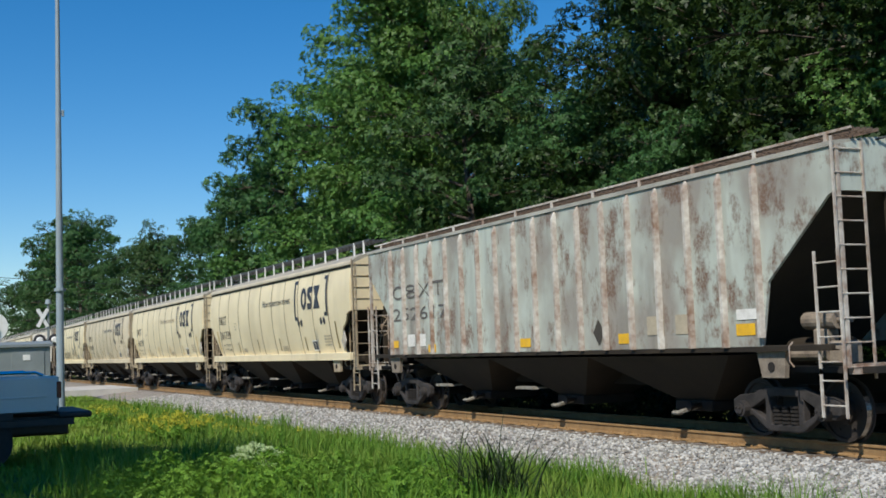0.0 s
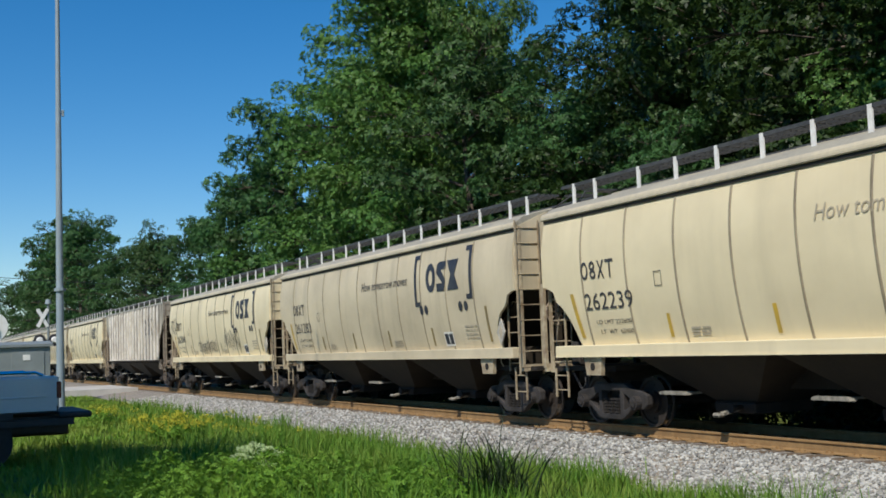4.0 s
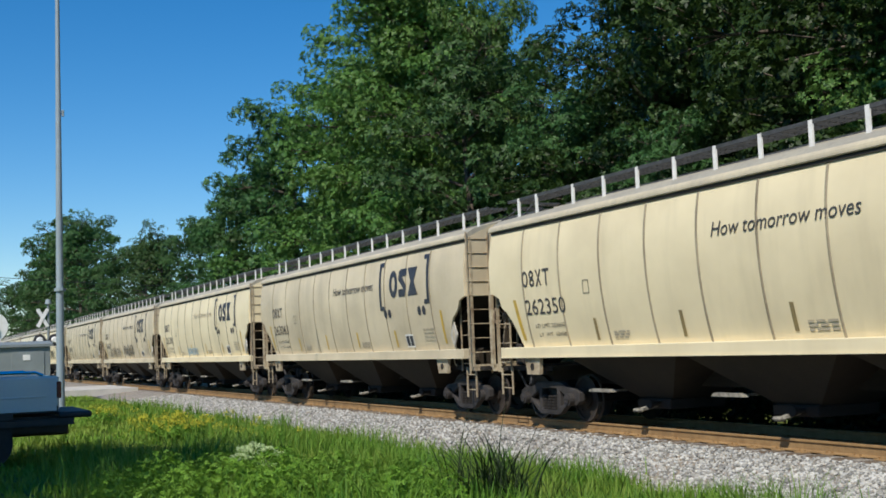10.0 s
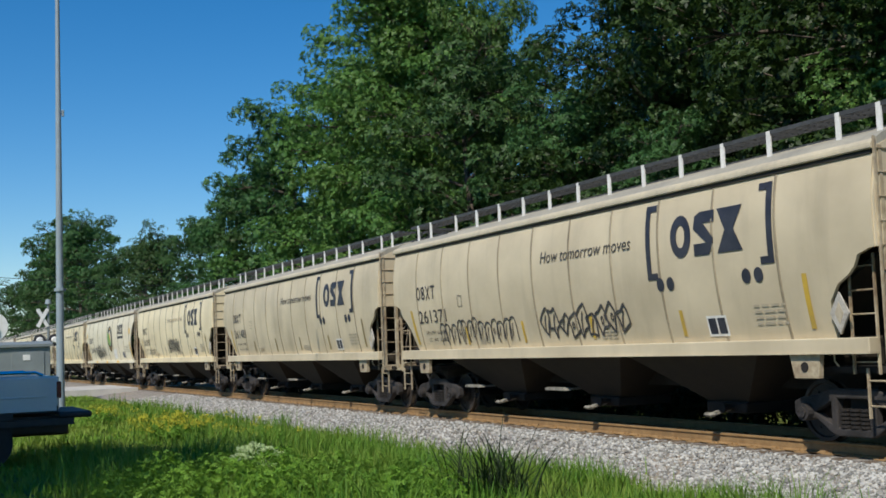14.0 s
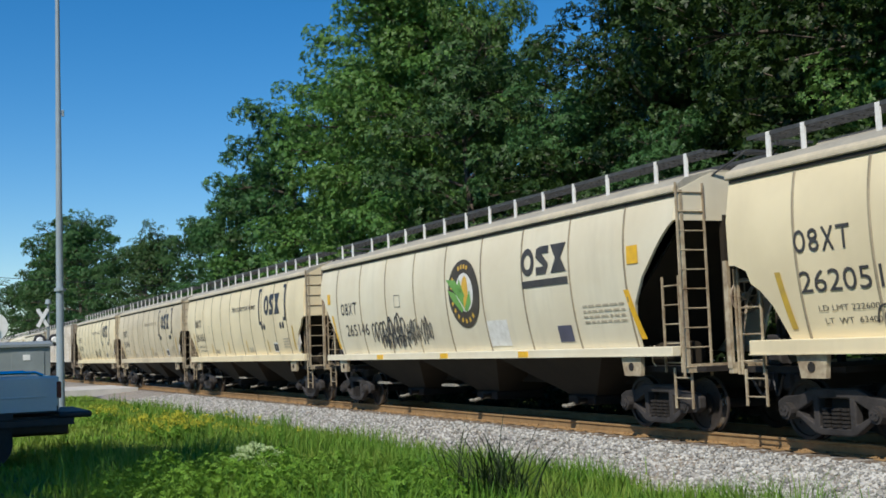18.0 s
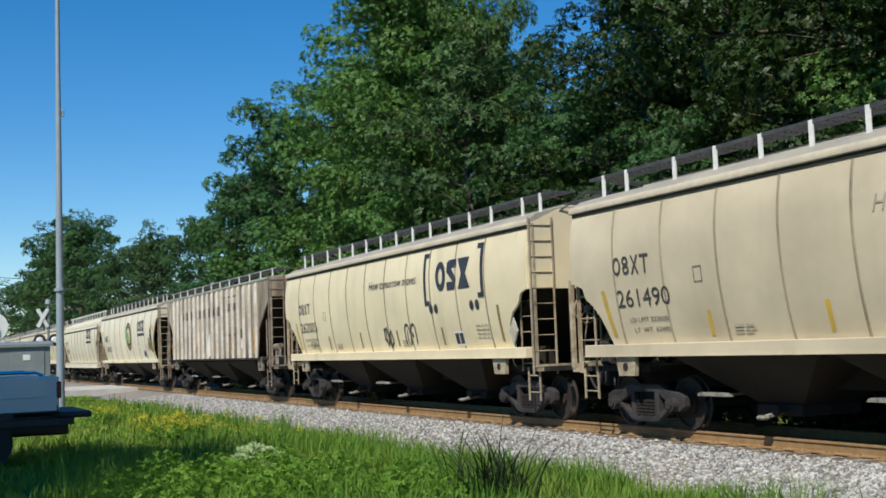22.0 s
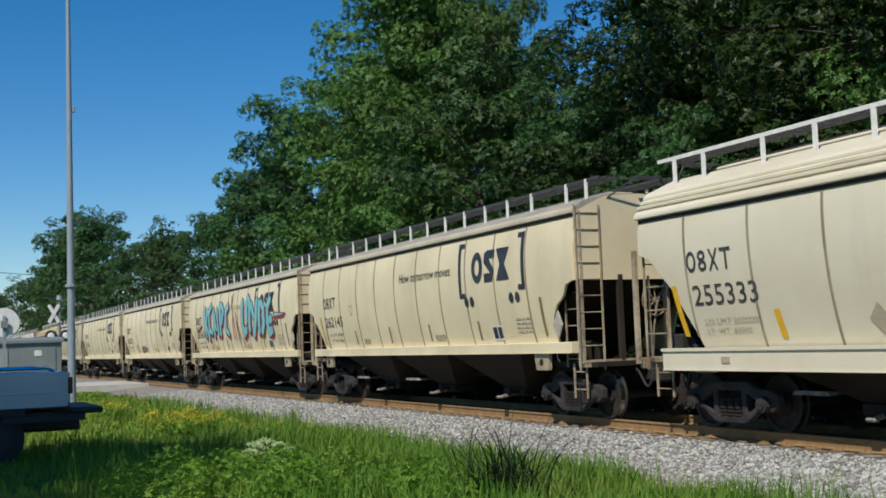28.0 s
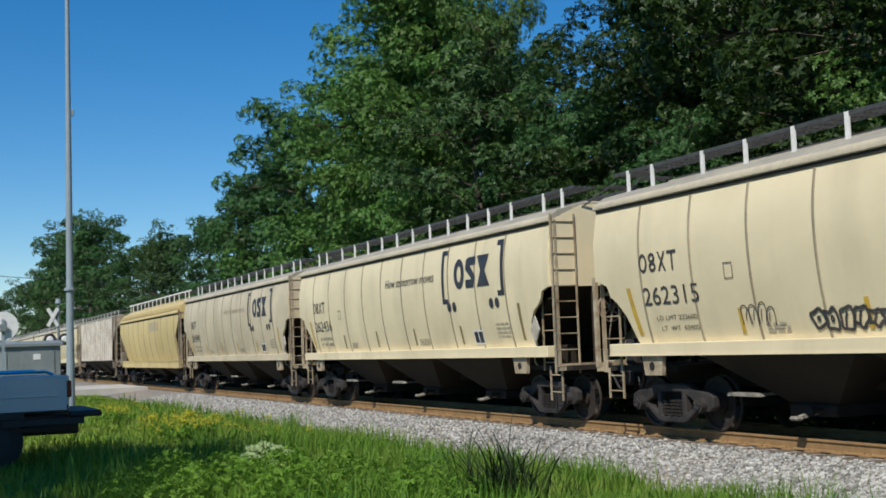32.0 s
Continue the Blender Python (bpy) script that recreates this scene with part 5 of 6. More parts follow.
# pale umbel plant
um = thing("white_umbel_plant", "broad pale greenish-white flower head over the grass", "wildflower", at=(-13.6, 3.78, ground_z(-13.6, 3.8)))
um.scale = (1.35, 1.35, 1.05)
ur = random.Random(4)
heads = []
for hx, hy, hz, hr in ((0.0, 0.02, 0.36, 0.18), (0.10, -0.13, 0.27, 0.14), (-0.08, 0.17, 0.30, 0.13), (0.05, -0.14, 0.05, 0.11), (0.10, 0.10, 0.20, 0.14)):
    for _ in range(22):
        a, q = ur.uniform(0, 6.28), ur.random() ** 0.5
        heads.append((Vector((hx + math.cos(a) * q * hr, hy + math.sin(a) * q * hr, hz + 0.07 * (1 - q * q) + ur.uniform(-0.015, 0.015))), 0.032))
me = leaves_mesh("flower_head", heads, 60000, 0.010, 5)
me.materials.append(M["umbel"])
part("flower_head", me, M["umbel"], um)
bm = bmesh.new()
for c, _ in heads[::3]:
    rod(bm, (0, 0, 0), c, 0.004, 4)
tagged(part("stem", bm, M["weed"], um), kind="stuff")
me = crown_mesh("foliage", [(Vector((ur.uniform(-0.2, 0.2), ur.uniform(-0.3, 0.3), ur.uniform(0.08, 0.3))), 0.09) for _ in range(26)], 1500, 0.05, 6, 5)
part("foliage", me, M["weed"], um)

# dark sedge tuft and single dark stalks
rs = np.random.RandomState(8)



def arching(name, roots, length, width, stiff, seed, mat, label):
    """Long blades that rise and then arch over, in six pieces each."""
    r = np.random.RandomState(seed)
    n, steps = len(roots), 6
    a = r.rand(n) * 2 * np.pi
    way = np.stack((np.cos(a), np.sin(a), np.zeros(n)), 1)
    across = np.stack((-np.sin(a), np.cos(a), np.zeros(n)), 1)
    tilt = (0.10 + 0.45 * r.rand(n) ** 1.5)
    bend = (1.0 - stiff) * (0.6 + 1.7 * r.rand(n))
    pts, p = [], roots.copy()
    for k in range(steps + 1):
        w = width * (1 - 0.85 * (k / steps) ** 2) * (0.7 + 0.6 * r.rand(n))[:, None]
        pts.append((p - across * w, p + across * w))
        e = tilt + bend * (k / steps) ** 1.3
        p = p + (way * np.sin(e)[:, None] + np.array((0, 0, 1.0)) * np.cos(e)[:, None]) * (length / steps)[:, None]
    quads = np.stack([np.stack((pts[k][0], pts[k][1], pts[k + 1][1], pts[k + 1][0]), 1) for k in range(steps)], 1)
    me = quads_mesh(name, quads.reshape(-1, 4, 3))
    me.materials.append(mat)
    return tagged(part(name, me, mat, None), label, "grass", kind="stuff")


tuft = np.array([(-11.1 + rs.normal() * 0.20, 5.66 + rs.normal() * 0.24, ground_z(-11.1, 5.6)) for _ in range(270)])
arching("sedge_tuft", tuft, 0.35 + 0.8 * rs.rand(270), 0.009, 0.05, 9, M["sedge"], "dark green sedge tuft with arching blades")
loose = np.array([(-11.4 + rs.uniform(-1.6, 1.2), 6.3 + rs.uniform(-1.2, 1.3), ground_z(-11.6, 7.0)) for _ in range(70)])
arching("sedge_stalks", loose, 0.3 + 0.5 * rs.rand(70), 0.006, 0.2, 10, M["sedge"], "loose dark grass stalks before the ballast")

# ---------------------------------------------------------------- markings on the cars
M["stencil"] = varied("faded_black_stencil", (0.035, 0.035, 0.04), (0.075, 0.07, 0.065), 3.0, 0.6)
M["worn_stencil"] = varied("worn_grey_stencil", (0.15, 0.135, 0.12), (0.09, 0.082, 0.075), 4.0, 0.7)
M["faint"] = varied("faint_grey_stencil", (0.36, 0.31, 0.225), (0.48, 0.41, 0.30), 5.0, 0.7)
M["old_yellow"] = varied("faded_yellow_strip", (0.62, 0.40, 0.05), (0.40, 0.28, 0.07), 3.0, 0.5)
M["dull_strip"] = varied("dirty_strip", (0.20, 0.155, 0.08), (0.30, 0.22, 0.08), 3.0, 0.6)
M["cyan"] = varied("turquoise_spray", (0.16, 0.46, 0.50), (0.28, 0.58, 0.58), 2.0, 0.6)
M["red"] = varied("dark_red_spray", (0.30, 0.055, 0.045), (0.22, 0.04, 0.035), 2.0, 0.6)
M["violet"] = varied("slate_spray", (0.10, 0.10, 0.15), (0.06, 0.06, 0.09), 2.0, 0.6)
M["spray_blue"] = varied("pale_blue_spray", (0.22, 0.38, 0.50), (0.40, 0.47, 0.46), 3.0, 0.6)
M["old_plate"] = varied("dirty_white_plate", (0.55, 0.52, 0.46), (0.30, 0.27, 0.23), 6.0, 0.6)
M["leafgreen"] = varied("green_emblem_paint", (0.12, 0.30, 0.06), (0.20, 0.42, 0.10), 3.0, 0.5)
M["corn"] = varied("corn_yellow_paint", (0.75, 0.46, 0.06), (0.60, 0.35, 0.05), 12.0, 0.5)
M["soot"] = varied("brown_black_emblem", (0.045, 0.038, 0.03), (0.075, 0.062, 0.048), 3.0, 0.6)


def lay(me, half, lift=0.012):
    """Bend a flat drawing in the plane of x and z onto a car's near side."""
    for v in me.vertices:
        v.co.y = -half(v.co.z) - lift
    me.update()
    return me


def polygons(outlines):
    bm = bmesh.new()
    for pts in outlines:
        f = bm.faces.new([bm.verts.new((x, 0, z)) for x, z in pts])
        f.normal_update()
        if f.normal.y > 0:
            f.normal_flip()
    bmesh.ops.remove_doubles(bm, verts=bm.verts[:], dist=0.0004)
    zs = [v.co.z for v in bm.verts]
    z = math.floor(min(zs) / 0.2) * 0.2 + 0.2
    while z < max(zs):
        bmesh.ops.bisect_plane(bm, geom=bm.verts[:] + bm.edges[:] + bm.faces[:], plane_co=(0, 0, z), plane_no=(0, 0, 1))
        z += 0.2
    bmesh.ops.triangulate(bm, faces=[f for f in bm.faces if len(f.verts) > 4])
    me = bpy.data.meshes.new("drawing")
    bm.to_mesh(me)
    bm.free()
    return me


def mark(name, outlines, half, mat, car, lift=0.012):
    return part(name, lay(polygons(outlines), half, lift), mat, car)


def marks(name, groups, half, mat, car, lift=0.012):
    """Painted shapes side by side, each a part of its own."""
    for outlines in groups:
        mark(name, outlines, half, mat, car, lift)


def small_marks(outlines, half, mat, car):
    return tagged(mark("small_print", outlines, half, mat, car), kind="stuff")


def rect(x0, x1, z0, z1, slant=0.0):
    return [(x0, z0), (x1, z0), (x1 + slant, z1), (x0 + slant, z1)]


def ring(cx, cz, rx, rz, w, n=24, a0=0.0, a1=6.2832):
    out = []
    for i in range(n):
        a, b = a0 + (a1 - a0) * i / n, a0 + (a1 - a0) * (i + 1) / n
        out.append([(cx + rx * math.cos(a), cz + rz * math.sin(a)), (cx + rx * math.cos(b), cz + rz * math.sin(b)),
                    (cx + (rx - w) * math.cos(b), cz + (rz - w) * math.sin(b)), (cx + (rx - w) * math.cos(a), cz + (rz - w) * math.sin(a))])
    return out


def oval(cx, cz, rx, rz, n=28, tilt=0.0):
    return [(cx + rx * math.cos(i / n * 6.2832) * math.cos(tilt) - rz * math.sin(i / n * 6.2832) * math.sin(tilt),
             cz + rx * math.cos(i / n * 6.2832) * math.sin(tilt) + rz * math.sin(i / n * 6.2832) * math.cos(tilt)) for i in range(n)]


def words(text, x0, x1, z0, z1, half, mat, car, shear=0.0, name="lettering", lift=0.012):
    """Lettering in the built-in font, fitted to a box on the car's side."""
    co, faces = WORDS[(text, shear)]
    lo, hi = co.min(0), co.max(0)
    v = [(x0 + (p[0] - lo[0]) / (hi[0] - lo[0]) * (x1 - x0), 0, z0 + (p[1] - lo[1]) / (hi[1] - lo[1]) * (z1 - z0)) for p in co]
    return part(name, lay(mesh_of("lettering", v, faces), half, lift), mat, car)


def railway_mark(x0, x1, z0, z1):
    """The railway's mark as plain shapes: an open ring, stacked bars and an hourglass."""
    w = (x1 - x0) / 3.3
    h = z1 - z0
    t = h * 0.27
    out = [ring(x0 + w / 2, z0 + h / 2, w / 2, h / 2, t * 0.85, 20)]
    s = x0 + 1.13 * w
    out += [[[(s + 0.05 * w, z1 - t * 0.3), (s + 0.3 * w, z1), (s + 0.95 * w, z1), (s + 0.95 * w, z1 - t), (s + 0.45 * w, z1 - t), (s + 0.9 * w, z0 + 1.4 * t), (s + 0.9 * w, z0 + t), (s + 0.6 * w, z0 + t), (s, z1 - 1.4 * t)],
            [(s, z0), (s + 0.7 * w, z0), (s + 0.9 * w, z0 + t), (s, z0 + t)]]]
    q = x0 + 2.2 * w
    out += [[[(q, z1), (q + w * 1.1, z1), (q + w * 0.74, z0 + h / 2), (q + w * 0.36, z0 + h / 2)], [(q, z0), (q + w * 1.1, z0), (q + w * 0.74, z0 + h / 2), (q + w * 0.36, z0 + h / 2)]]]
    return out


def owner_mark(x0, x1, z0, z1):
    """Small reporting mark as four plain shapes."""
    w = (x1 - x0) / 4.5
    h = z1 - z0
    b = h * 0.15
    out = [ring(x0 + w / 2, z0 + h / 2, w / 2, h / 2, b, 16)]
    s = x0 + 1.2 * w
    out += [ring(s + w * 0.4, z0 + h * 0.73, w * 0.40, h * 0.27, b, 12) + ring(s + w * 0.45, z0 + h * 0.27, w * 0.42, h * 0.27, b, 12)]
    q = x0 + 2.3 * w
    out += [[[(q, z1), (q + b, z1), (q + w * 0.95, z0), (q + w * 0.95 - b, z0)], [(q, z0), (q + b, z0), (q + w * 0.5, z0 + h * 0.4), (q + w * 0.4, z0 + h * 0.52)], [(q + w * 0.95 - b, z1), (q + w * 0.95, z1), (q + w * 0.6, z0 + h * 0.5), (q + w * 0.5, z0 + h * 0.62)]]]
    out += [[[(x0 + 3.45 * w, z1), (x1, z1), (x1, z1 - b), (x0 + 3.45 * w, z1 - b)], rect(x0 + 3.9 * w, x0 + 3.9 * w + b, z0, z1 - b)]]
    return out


def ribbon(pts, w):
    """A line of short quads along the points."""
    out = []
    for (xa, za), (xb, zb) in zip(pts, pts[1:]):
        dx, dz = xb - xa, zb - za
        d = math.hypot(dx, dz) or 1
        ox, oz = -dz / d * w / 2, dx / d * w / 2
        out.append([(xa - ox, za - oz), (xb - ox, zb - oz), (xb + ox, zb + oz), (xa + ox, za + oz)])
    return out


def scribble(x0, x1, z0, z1, seed, loops=9, w=0.03):
    """Jagged outlined spray shapes side by side, each a closed line with a stroke or a small loop inside."""
    r = random.Random(seed)
    out = []
    step = (x1 - x0) / loops
    h = z1 - z0
    for k in range(loops):
        cx, lean = x0 + step * (k + 0.5), r.uniform(-0.15, 0.15)
        lo, hi = z0 + h * r.uniform(0, 0.2), z0 + h * r.uniform(0.7, 1.0)
        n = r.choice((7, 8, 9, 10))
        line = []
        if seed % 2 == 0:
            # rounded arches, open at the foot
            line = [(cx + step * 0.60 * math.copysign(abs(math.cos(a)) ** 0.7, -math.cos(a)) + lean * math.sin(a) * h, lo + (hi - lo) * max(0.0, math.sin(a)) ** 0.8)
                    for a in [math.pi * i / 14 for i in range(15)]]
            n = -1
        for i in range(n + 1):
            a = 6.2832 * i / n + 0.4
            q = (1.0 if i % 2 else r.uniform(0.45, 0.8)) if 0 < i < n else 0.85
            z = (lo + hi) / 2 + (hi - lo) / 2 * q * math.sin(a)
            line.append((cx + step * 0.62 * q * math.cos(a) + lean * (z - lo), z))
        shape = ribbon(line, w)
        mid = (lo + hi) / 2
        if r.random() < 0.5:
            shape += ribbon([(cx - step * 0.15, lo + 0.2 * (hi - lo)), (cx - step * 0.05, mid), (cx + step * 0.12, hi - 0.25 * (hi - lo))], w * 0.8)
        else:
            shape += ring(cx, mid, step * 0.16, (hi - lo) * 0.14, w * 0.7, 8)
        out.append(shape)
    return out


def small_print(x0, x1, z0, z1, rows, seed):
    r = random.Random(seed)
    out = []
    for k in range(rows):
        z = z1 - (z1 - z0) * (k + 0.5) / rows
        x = x0
        while x < x1 - 0.05:
            q = min(x1, x + r.uniform(0.08, 0.25))
            out.append(rect(x, q, z - 0.018, z + 0.018))
            x = q + 0.05
    return out


def mark_round(car, number, seed, dirty=False):
    h = bulge
    r = random.Random(seed)
    if number:
        marks("reporting_mark", owner_mark(-14.99, -13.89, 2.74, 3.07), h, M["stencil"], car)
        words(number, -14.96, -13.40, 2.17, 2.48, h, M["stencil"], car)
        words("LD LMT 222600", -14.68, -13.55, 1.90, 1.98, h, M["stencil"], car)
        words("LT  WT  63400", -14.60, -13.55, 1.72, 1.80, h, M["stencil"], car)
    marks("railway_emblem", railway_mark(-4.42, -2.60, 2.90, 3.60), h, M["navy"], car)
    mark("emblem_bracket", [rect(-5.13, -5.00, 2.60, 3.85), rect(-5.13, -4.83, 3.75, 3.86), rect(-5.13, -4.83, 2.59, 2.70)], h, M["navy"], car)
    mark("emblem_bracket", [rect(-2.06, -1.93, 2.66, 3.85), rect(-2.23, -1.93, 3.75, 3.86), rect(-2.23, -1.93, 2.65, 2.76)], h, M["navy"], car)
    for x in (-4.80, -4.52, -2.60, -2.32):
        mark("emblem_dot", [oval(x, 2.50, 0.105, 0.115, 18)], h, M["navy"], car)
    words("How tomorrow moves", -8.78, -5.58, 3.17, 3.40, h, M["stencil"] if not dirty else M["faint"], car, 0.25)
    strip = M["old_yellow"] if r.random() < 0.45 else M["dull_strip"]
    for x, lo, hi in ((-12.50, 1.62, 2.02), (-9.85, 1.62, 2.06), (-7.20, 1.64, 2.06), (-4.42, 1.62, 2.05)):
        mark("reflector_strip", [rect(x, x + 0.09, lo, hi)], h, strip, car)
    mark("reflector_strip", [rect(-15.30, -15.18, 1.66, 2.50, -0.16)], h, M["old_yellow"], car)
    mark("reflector_strip", [rect(-1.42, -1.32, 1.66, 2.45)], h, strip, car)
    mark("data_panel", [rect(-3.74, -3.24, 1.60, 1.93)], h, M["white_mark"], car)
    mark("data_panel", [rect(-3.70, -3.51, 1.64, 1.89), rect(-3.47, -3.28, 1.64, 1.89)], h, M["navy"], car, 0.015)
    small_marks(small_print(-2.55, -1.85, 1.72, 2.08, 4, seed), h, M["faint"], car)
    small_marks(small_print(-6.9, -6.3, 1.62, 1.80, 3, seed + 1), h, M["faint"], car)
    small_marks(small_print(-11.9, -11.4, 1.62, 1.78, 3, seed + 2), h, M["faint"], car)
    mark("inspection_square", ring(-12.58, 2.62, 0.15, 0.18, 0.02, 4, 0.785, 7.068), h, M["stencil"], car)
    bm = bmesh.new()
    prism(bm, [(-0.78, 1.57), (-0.60, 1.86), (-0.78, 2.15), (-0.96, 1.86)], -1.53, -1.50)
    part("placard_plate", bm, M["old_plate"], car, "white diamond placard plate")
    bm = bmesh.new()
    prism(bm, [(-0.78, 1.70), (-0.70, 1.86), (-0.78, 2.02), (-0.86, 1.86)], -1.536, -1.53)
    part("placard_mark", bm, M["faint"], car)


def mark_emblem(car, number, seed):
    h = bulge
    marks("reporting_mark", owner_mark(-16.10, -14.85, 2.58, 2.92), h, M["stencil"], car)
    words(number, -15.85, -14.10, 1.98, 2.30, h, M["stencil"], car)
    mark("emblem_disc", [oval(-7.97, 2.77, 0.79, 0.78, 40)], h, M["soot"], car)
    mark("emblem_face", [oval(-7.92, 2.80, 0.44, 0.44, 30)], h, M["white_mark"], car, 0.015)
    letters = []
    for k in range(14):
        a = math.radians(-65 - 230 * k / 13 + 10) if k < 10 else math.radians(70 + 13 * (k - 10))
        cx, cz = -7.97 + 0.63 * math.cos(a), 2.77 + 0.62 * math.sin(a)
        letters.append([(cx - 0.05 * math.cos(a) - 0.04 * math.sin(a), cz - 0.05 * math.sin(a) + 0.04 * math.cos(a)), (cx + 0.05 * math.cos(a) - 0.04 * math.sin(a), cz + 0.05 * math.sin(a) + 0.04 * math.cos(a)),
                        (cx + 0.05 * math.cos(a) + 0.04 * math.sin(a), cz + 0.05 * math.sin(a) - 0.04 * math.cos(a)), (cx - 0.05 * math.cos(a) + 0.04 * math.sin(a), cz - 0.05 * math.sin(a) - 0.04 * math.cos(a))])
    mark("emblem_bars", letters, h, M["corn"], car, 0.015)
    mark("emblem_corn", [oval(-7.90, 2.80, 0.17, 0.37, 20, -0.15)], h, M["corn"], car, 0.018)
    mark("emblem_leaf", [[(-8.85, 3.14), (-8.36, 3.10), (-7.97, 2.75), (-7.99, 2.45), (-8.31, 2.75)], [(-8.79, 2.90), (-8.40, 2.80), (-8.02, 2.42), (-8.14, 2.35), (-8.53, 2.62)],
                         [(-7.99, 2.40), (-7.64, 2.85), (-7.61, 2.55), (-7.84, 2.36)], [(-8.14, 3.12), (-7.90, 2.72), (-8.07, 2.62), (-8.27, 2.88)]], h, M["leafgreen"], car, 0.021)
    marks("railway_emblem", railway_mark(-5.20, -3.42, 2.96, 3.52), h, M["stencil"], car)
    mark("emblem_rule", [rect(-5.20, -3.40, 2.72, 2.86)], h, M["stencil"], car)
    mark("reflector_patch", [rect(-1.36, -1.02, 2.92, 3.24)], h, M["yellow"], car)
    mark("reflector_patch", [rect(-17.22, -16.98, 2.95, 3.25)], h, M["yellow"], car)
    mark("reflector_strip", [rect(-1.28, -1.12, 1.60, 2.48, -0.28)], h, M["yellow"], car)
    mark("reflector_strip", [rect(-16.7, -16.58, 1.62, 2.6, -0.22)], h, M["yellow"], car)
    mark("inspection_square", ring(-11.9, 2.80, 0.27, 0.22, 0.02, 4, 0.785, 7.068), h, M["stencil"], car)
    mark("inspection_square", [rect(-4.05, -3.52, 1.60, 1.92)], h, M["violet"], car)
    small_marks(small_print(-3.0, -1.6, 1.9, 2.3, 4, seed), h, M["faint"], car)
    for x in (-13.29, -9.24, -5.37):
        bm = bmesh.new()
        box(bm, x - 0.2, x + 0.2, -1.575, -1.556, 1.31, 1.43)
        part("sill_reflector", bm, M["yellow"], car)


def graffiti(car, half, spots, mat):
    for x0, x1, z0, z1, seed, loops, w in spots:
        marks("spray_line", scribble(x0, x1, z0, z1, seed, loops, w), half, mat, car, 0.017)


def fat_line(pts, w, dx=0.0, dz=0.0):
    """Outline of a thick stroke with blunt, rounded ends along the points."""
    n = len(pts)
    ways = []
    for (xa, za), (xb, zb) in zip(pts, pts[1:]):
        d = math.hypot(xb - xa, zb - za)
        ways.append(((xb - xa) / d, (zb - za) / d))
    one, two = [], []
    for i, (x, z) in enumerate(pts):
        a, b = ways[max(0, i - 1)], ways[min(n - 2, i)]
        mx, mz = a[0] + b[0], a[1] + b[1]
        q = math.hypot(mx, mz)
        mx, mz = mx / q, mz / q
        k = w / 2 / max(0.6, mx * a[0] + mz * a[1])
        one.append((x - mz * k + dx, z + mx * k + dz))
        two.append((x + mz * k + dx, z - mx * k + dz))
    fx, fz = ways[-1]
    bx, bz = ways[0]
    (xe, ze), (xs, zs) = pts[-1], pts[0]
    head = [(xe + fx * w * 0.42 - fz * w * 0.25 + dx, ze + fz * w * 0.42 + fx * w * 0.25 + dz), (xe + fx * w * 0.42 + fz * w * 0.25 + dx, ze + fz * w * 0.42 - fx * w * 0.25 + dz)]
    tail = [(xs - bx * w * 0.42 + bz * w * 0.25 + dx, zs - bz * w * 0.42 - bx * w * 0.25 + dz), (xs - bx * w * 0.42 - bz * w * 0.25 + dx, zs - bz * w * 0.42 + bx * w * 0.25 + dz)]
    return one + head + two[::-1] + tail


